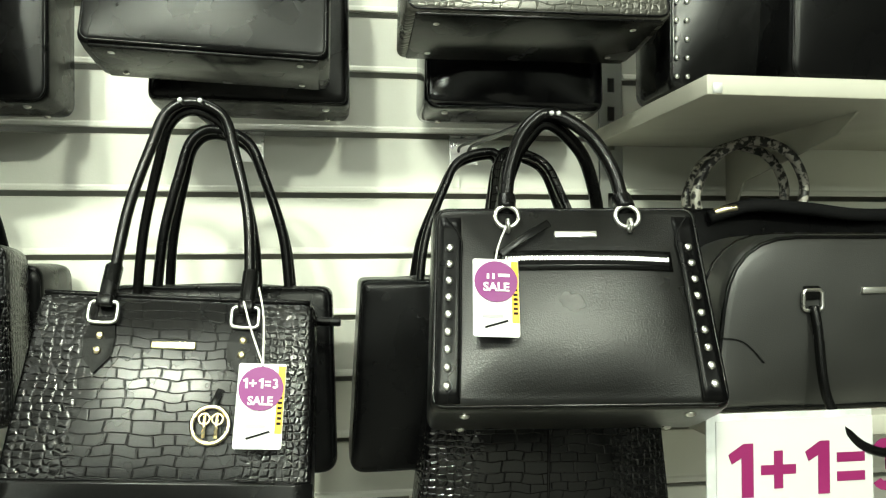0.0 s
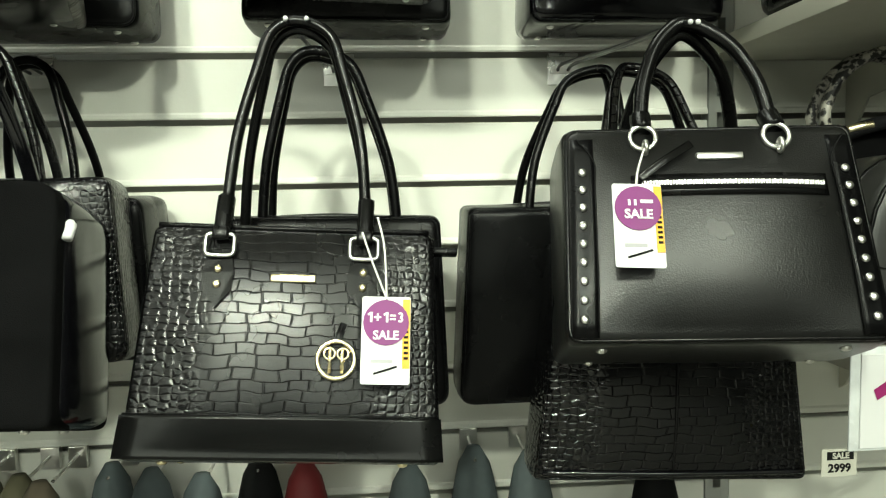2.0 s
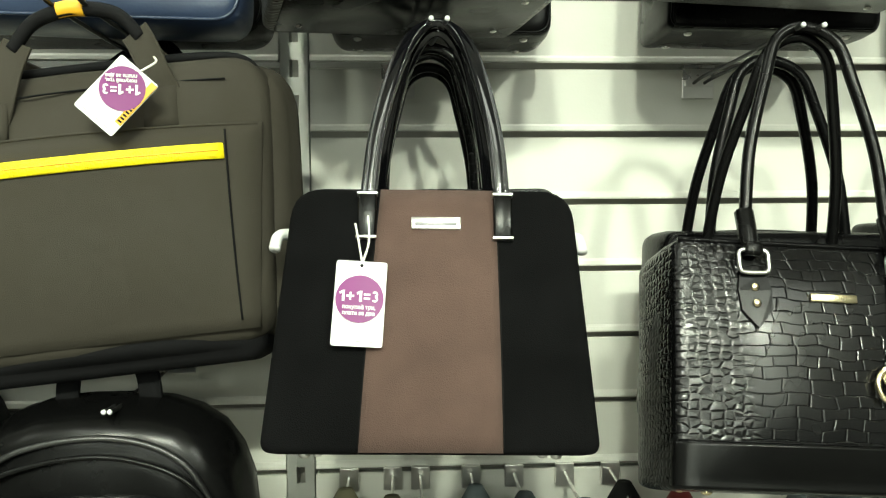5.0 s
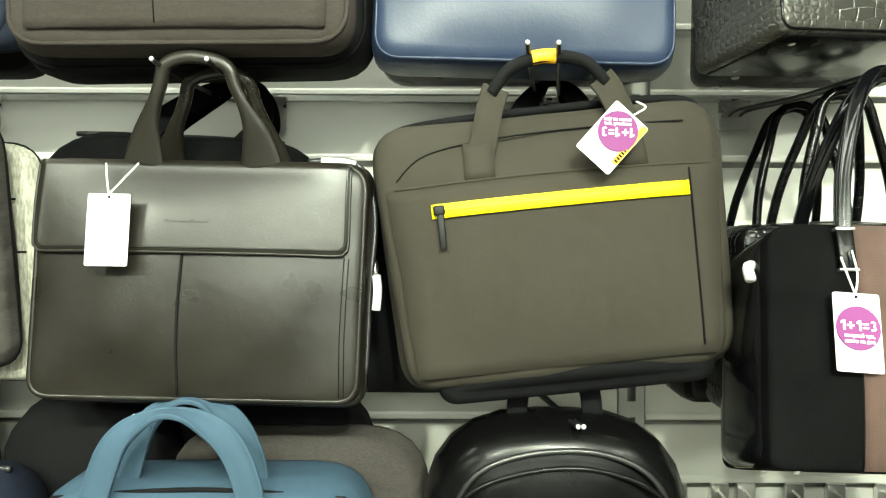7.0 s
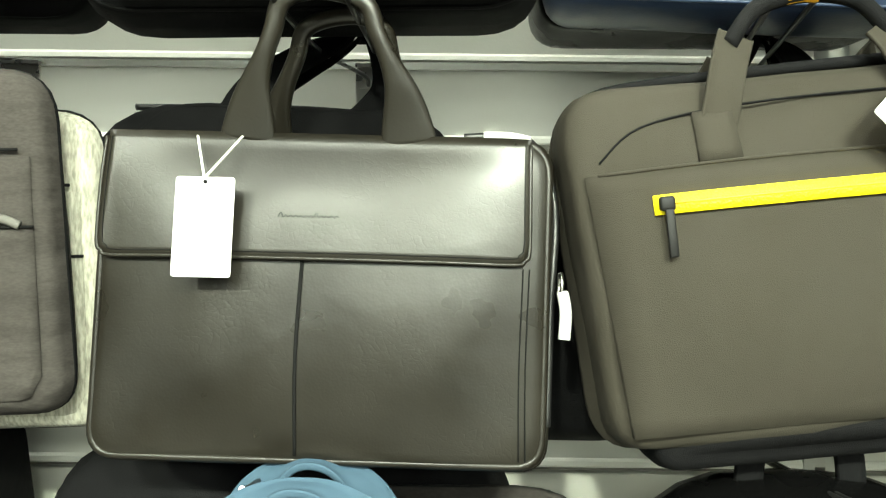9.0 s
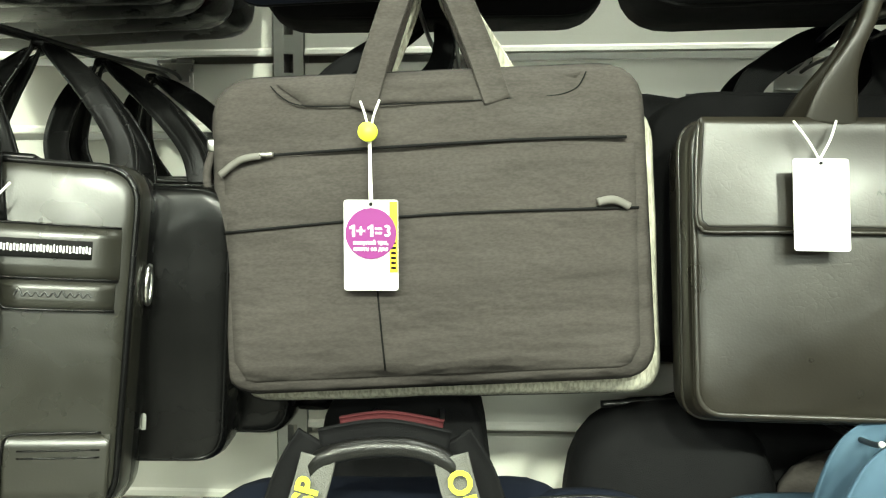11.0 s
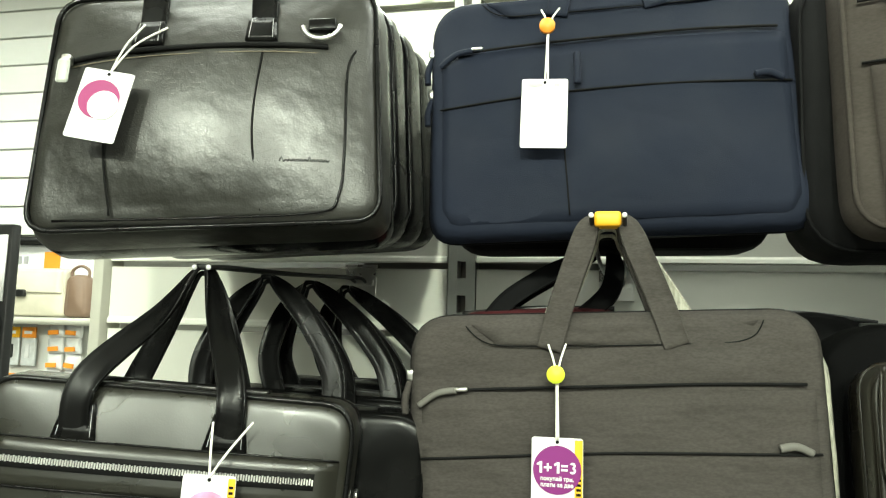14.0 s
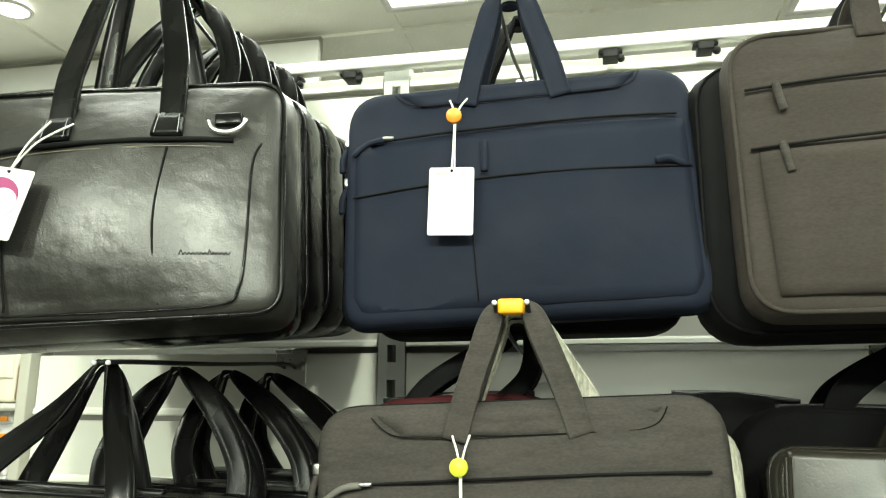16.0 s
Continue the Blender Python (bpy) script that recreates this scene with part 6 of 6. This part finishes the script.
hook((-1.03, 1.133, 1.233), spread=0.003, plate=-1.06, z_plate=1.217)


def blue_duffel():
    s = Shape(0.36, 0.4, 0.292, 0.16, 0.06, 0.05, edge=0.03, bulge=0.015, wobble=0.007)
    r = root("backpack", pose(-1.446, 1.095, 0.871, 0, 0, 0), "light blue nylon backpack with a wide webbing handle", "backpack", "backpacks")
    part("body", s.mesh(105), "sky", r)
    part("top_zip", tube(bmesh.new(), [(-0.16, 0.03, 0.284), (0, 0.03, 0.294), (0.16, 0.03, 0.284)], 0.003), "black_nylon", r)
    for k, y in enumerate((0.0, 0.06)):
        pts = [(-0.118, y, 0.285), (-0.098, y, 0.325), (-0.078, y, 0.362), (-0.045, y, 0.384), (-0.02, y, 0.39), (0.01, y, 0.384), (0.045, y, 0.36), (0.066, y, 0.32), (0.078, y, 0.285)]
        pts = [(-0.018 + (px + 0.018) * (0.92 - 0.1 * k), py, pz - (0.03 if pz < 0.29 else 0.004)) for px, py, pz in pts]
        part("handle", ribbon(bmesh.new(), pts, 0.03, 0.005, 0.95, 8, 0.2, 1.3), "sky", r)
    part("zip_tab", boxed(0.15, 0.157, 0.02, 0.026, 0.272, 0.287, bevel=0.001), "card", r)


blue_duffel()
hook((-1.501, 1.115, 1.248), spread=0.009, plate=-1.476, z_plate=1.217)
plain_bag("backpack", pose(-1.476, 1.325, 0.866), Shape(0.38, 0.42, 0.35, 0.14, 0.1, 0.05, edge=0.03), "black_nylon", "black backpack hanging behind the blue one", (-1.466, 1.325, 1.276), "strap", 0.05, seed=107, category="backpack", group="backpacks", piping=False)
plain_bag("backpack", pose(-1.366, 1.245, 0.856), Shape(0.32, 0.36, 0.33, 0.08, 0.08, 0.05, edge=0.03), "grey_cloth", "dark grey backpack between the blue and the black one", None, seed=108, category="backpack", group="backpacks", piping=False)


def sport_bag():
    s = Shape(0.38, 0.42, 0.305, 0.18, 0.07, 0.05, edge=0.03, bulge=0.015, wobble=0.004)
    r = root("sports_bag", pose(-1.923, 1.1, 0.858, 0, 0, 3), "navy sports bag with grey straps printed in neon yellow", "sports bag", "backpacks")
    part("body", s.mesh(111), "navy", r)
    part("red_lining", ribbon(bmesh.new(), [(-0.042, 0.05, 0.39), (0, 0.05, 0.395), (0.05, 0.05, 0.387)], 0.015, 0.006, 0.0), "wine", r, "dark red lining of the handle")
    part("grip", tube(bmesh.new(), [(-0.062, 0.0, 0.362), (-0.05, 0.0, 0.376), (-0.02, 0.0, 0.384), (0.02, 0.0, 0.385), (0.05, 0.0, 0.376), (0.064, 0.0, 0.36)], 0.009), "grained", r, "black padded grip")
    part("grip_wrap", ribbon(bmesh.new(), [(-0.054, 0.012, 0.386), (0.0, 0.012, 0.394), (0.056, 0.012, 0.384)], 0.024, 0.006, 0.0), "black_nylon", r)
    for side, inner in ((-1, 0.009), (1, 0.005)):
        part("strap", ribbon(bmesh.new(), [(side * (0.062 - inner), -0.004, 0.379), (side * (0.068 - inner), -0.008, 0.355), (side * (0.081 - inner), -0.016, 0.31), (side * 0.09, -0.024, 0.25), (side * 0.1, -0.026, 0.1)], 0.03, 0.004, 0.0), "grey_print", r, "grey webbing strap")
        part("strap_liner", ribbon(bmesh.new(), [(side * 0.058, 0.02, 0.385), (side * 0.078, 0.02, 0.35), (side * 0.098, 0.016, 0.29)], 0.04, 0.006, 0.0), "black_nylon", r)
    for word, x, z, turn in (("SP", -0.061, 0.352, -74), ("OR", 0.066, 0.353, 74)):
        lettering("lettering", word, 0.027, "lime", r, pose(x, -0.0165, z, 0, turn, 0), "neon yellow printed letters")


sport_bag()
hook((-1.923, 1.12, 1.232), spread=0.04, plate=-1.918, z_plate=1.217)
plain_bag("backpack", pose(-1.93, 1.3, 0.86), Shape(0.17, 0.26, 0.385, 0.12, 0.05, 0.05), "black_nylon", "black backpack behind the sports bag", None, seed=113, category="backpack", group="backpacks", piping=False)
plain_bag("backpack", pose(-1.638, 1.25, 0.87), Shape(0.2, 0.26, 0.36, 0.12, 0.09, 0.05, edge=0.03), "black_nylon", "black backpack beside the sports bag", None, seed=114, category="backpack", group="backpacks", piping=False)
red_bag = plain_bag("backpack", pose(-1.738, 1.12, 0.8), Shape(0.16, 0.2, 0.37, 0.12, 0.07, 0.05, edge=0.03), "navy", "dark blue backpack with a red zip", None, seed=115, category="backpack", group="backpacks", piping=False)
part("red_panel", Shape(0.13, 0.15, 0.05, 0.1, 0.02, 0.02, edge=0.012, bulge=0.006).mesh(116), "red", red_bag, "red cloth panel").location = (0.01, -0.012, 0.285)


def scarf(x, y, mat, seed, w=0.05):
    r = root("scarf_hook", pose(x, W, 1.035), "flat steel clip with a folded cloth scarf hanging from it", "scarf", "scarves on clips")
    part("clip", boxed(-0.014, 0.014, -0.012, -0.0005, -0.02, 0.014, bevel=0.001), "steel", r, "flat steel clip", smooth=False)
    part("arm", tube(bmesh.new(), [(0, -0.01, 0), (0, -0.06, -0.004), (0, -0.1, -0.006)], 0.0025), "steel", r)
    bm = bmesh.new()
    rows = []
    for j in range(13):
        t = j / 12
        half = 0.01 + w * (t ** 0.5) * 0.5
        ring_ = []
        for k in range(16):
            a = 2 * math.pi * k / 16
            n = noise.noise(Vector((math.cos(a) * 2 + seed * 5, math.sin(a) * 2, t * 3))) * 0.006 * t
            ring_.append(bm.verts.new(((half + n) * math.cos(a), y - W + (half * 0.9 + n) * math.sin(a) - 0.02 * t, 0.01 - 0.3 * t)))
        rows.append(ring_)
    for a, b in zip(rows, rows[1:]):
        for k in range(16):
            bm.faces.new((a[k], a[(k + 1) % 16], b[(k + 1) % 16], b[k]))
    bm.faces.new(rows[0])
    bm.faces.new(rows[-1])
    part("scarf", bm, mat, r)


for k, (x, mat) in enumerate(((-0.814, "sage"), (-0.749, "sage"), (-0.708, "sand"), (-0.632, "slate"), (-0.567, "slate"), (-0.49, "slate"), (-0.42, "ink"), (-0.35, "red"), (-0.2, "slate"), (-0.1, "slate"), (-0.02, "slate"), (0.16, "ink"))):
    scarf(x, 1.4 - 0.03 * (k % 3), mat, k, 0.1)


def belt_hanger(x):
    r = root("belt_hanger", pose(x, W, 1.035), "white plastic hanger ring with a coiled black belt", "belt", "belts on hangers")
    part("clip", boxed(-0.014, 0.014, -0.008, -0.0005, -0.02, 0.014, bevel=0.001), "steel", r, "flat steel clip", smooth=False)
    part("arm", tube(bmesh.new(), [(0, -0.008, 0), (0, -0.1, -0.002), (0, -0.17, 0.004), (0, -0.175, 0.015)], 0.0025), "steel", r)
    bm = bmesh.new()
    outer = [(0.05 * math.cos(a), 0.06 * math.sin(a)) for a in [2 * math.pi * k / 28 for k in range(28)]]
    inner = [(0.033 * math.cos(a), 0.038 * math.sin(a) - 0.008) for a in [2 * math.pi * k / 28 for k in range(28)]]
    vs = [[bm.verts.new((px, y, pz - 0.045)) for px, pz in loop] for y in (-0.15, -0.147) for loop in (outer, inner)]
    for k in range(28):
        j = (k + 1) % 28
        bm.faces.new((vs[0][k], vs[0][j], vs[1][j], vs[1][k]))
        bm.faces.new((vs[2][k], vs[2][j], vs[3][j], vs[3][k]))
        bm.faces.new((vs[0][k], vs[0][j], vs[2][j], vs[2][k]))
        bm.faces.new((vs[1][k], vs[1][j], vs[3][j], vs[3][k]))
    part("hanger", bm, "card", r, "white plastic ring", smooth=False)
    bm = bmesh.new()
    for q in range(4):
        rr = 0.044 - 0.004 * q
        pts = [Vector((rr * math.cos(a), -0.13 + 0.004 * q, rr * 1.1 * math.sin(a) - 0.075)) for a in [2 * math.pi * k / 24 for k in range(24)]]
        sweep(bm, pts, [(-0.016, -0.0015), (0.016, -0.0015), (0.016, 0.0015), (-0.016, 0.0015)], [Vector((0, 1, 0))] * 24, closed=True)
    part("belt", bm, "smooth", r, "coiled black leather belt")


for x in (-2.44, -2.36, -2.24):
    belt_hanger(x)


def glove_pair(x):
    r = root("gloves_on_hook", pose(x, W, 1.035), "black knitted gloves bunched on a steel hook", "gloves", "gloves on hooks")
    part("clip", boxed(-0.014, 0.014, -0.008, -0.0005, -0.02, 0.014, bevel=0.001), "steel", r, "flat steel clip", smooth=False)
    part("arm", tube(bmesh.new(), [(0, -0.008, 0), (0, -0.1, 0.004), (0, -0.17, 0.016)], 0.0025), "steel", r)
    for q in range(5):
        y = -0.06 - 0.022 * q
        part("glove", ball(bmesh.new(), (0.004 * (q % 2), y, -0.05), 0.045, (0.85, 0.3, 1.3), 12), "black_nylon", r)


for x in (-2.62, -2.55):
    glove_pair(x)

# ---- the far display past the end of the wall ----
far = root("far_display", pose(-3.91, 2.55, -0.02), "white slatted shop fixture with a goods panel farther off", "display wall", kind="structure")
for k in range(9):
    part("slat", boxed(-1.4, 1.25, 0, 0.02, 1.85 + 0.1 * k + 0.003, 1.85 + 0.1 * k + 0.097, bevel=0.002), "white", far, smooth=False)
part("backing", boxed(-1.4, 1.25, 0.021, 0.04, 0.02, 2.769), "shelf", far)
part("frame", boxed(-1.4, 1.25, -0.03, 0.02, 1.82, 1.842), "black_metal", far, "black frame bar")
part("poster", boxed(-1.4, 1.25, 0.002, 0.02, 1.58, 1.819), "card", far, "white header board")
part("lower_board", boxed(-1.4, 1.25, 0.002, 0.02, 0.02, 1.579), "white", far)
logo = part("logo_block", boxed(0.18, 0.24, -0.002, 0.0015, 1.735, 1.795), "orange", far, "small orange square mark", smooth=False)
for k in range(6):
    part("header_letter", boxed(-0.03 + 0.026 * k, -0.015 + 0.026 * k, -0.002, 0.0015, 1.755, 1.78), "grey_ink", far, smooth=False)

clutch = root("clutch_bag", pose(-3.745, 2.49, 1.56), "cream leather clutch bag on a far shelf", "clutch")
s = Shape(0.3, 0.3, 0.155, 0.05, 0.015, 0.015)
part("body", s.mesh(121), "cream", clutch)
part("flap", s.panel((0.075, 0.148), (-0.14, -0.14), (0.14, 0.14), lift=0.005, thick=0.005), "cream", clutch)
part("clasp", boxed(-0.02, 0.02, -0.025, -0.012, 0.062, 0.085, bevel=0.003), "dark_steel", clutch, "dark metal clasp")
small = root("small_bag", pose(-3.555, 2.49, 1.56), "small brown leather bag on a far shelf", "bag")
part("body", Shape(0.075, 0.09, 0.135, 0.05, 0.03, 0.02).mesh(122), "brown", small)
part("strap", tube(bmesh.new(), [(-0.03, 0.02, 0.12), (-0.03, 0.02, 0.15), (0, 0.02, 0.165), (0.03, 0.02, 0.15), (0.03, 0.02, 0.12)], 0.005), "brown", small)
ledge = part("far_shelf", boxed(-5.0, -2.75, 2.44, 2.552, 1.534, 1.557), "shelf")
tagged(ledge, "pale shelf board on the far fixture", "shelf")
random.seed(7)
for i in range(5):
    for j in range(3):
        p = root("goods_packet", pose(-3.98 + 0.062 * i, 2.51 + 0.006 * (j % 2), 1.524 - 0.15 * j), "blister packet with an orange header hanging on the far fixture", "packet", "goods packets")
        part("header", boxed(-0.026, 0.026, 0, 0.004, -0.034, 0), "orange" if (i + j) % 3 else "yellow", p, smooth=False)
        part("header_print", boxed(-0.018, 0.012, -0.0008, 0.0002, -0.022, -0.012), "card", p, "white printed bar", smooth=False)
        part("pouch", boxed(-0.026, 0.026, 0, 0.012, -0.125, -0.0345, bevel=0.004), "clear", p)
        part("goods", boxed(-0.008, 0.008, -0.005, 0.0, -0.1, -0.055, bevel=0.003), "dark_steel" if (i * 2 + j) % 4 else "card", p, "small dark accessory", smooth=False)
for i in range(2):
    for j in range(6):
        p = root("lace_pack", pose(-3.625 + 0.068 * i + random.uniform(-0.004, 0.004), 2.5, 1.545 - 0.052 * j, 0, random.uniform(-6, 6), 0), "crinkled white packet with an orange label on the far fixture", "packet", "lace packets")
        part("pouch", Shape(0.056, 0.058, 0.05, 0.016, 0.006, 0.006, edge=0.005, bulge=0.008, wobble=0.004).mesh(130 + 7 * i + j), "card", p).location = (0, 0, -0.05)
        part("label", boxed(-0.02, 0.016, -0.0105, -0.006, -0.042, -0.028), "orange", p, "orange paper label", smooth=False)

stand = root("floor_stand", pose(-2.96, 1.55, 0), "black metal floor stand with a white panel and hanging cloth", "display stand")
part("frame", boxed(-0.05, 0.02, 0, 0.02, 0, 1.72, bevel=0.003), "black_metal", stand)
part("panel", boxed(-0.046, 0.012, -0.004, -0.001, 1.58, 1.7), "card", stand)
part("cloth", boxed(-0.05, 0.014, -0.03, -0.006, 1.1, 1.56, bevel=0.008), "black_nylon", stand)
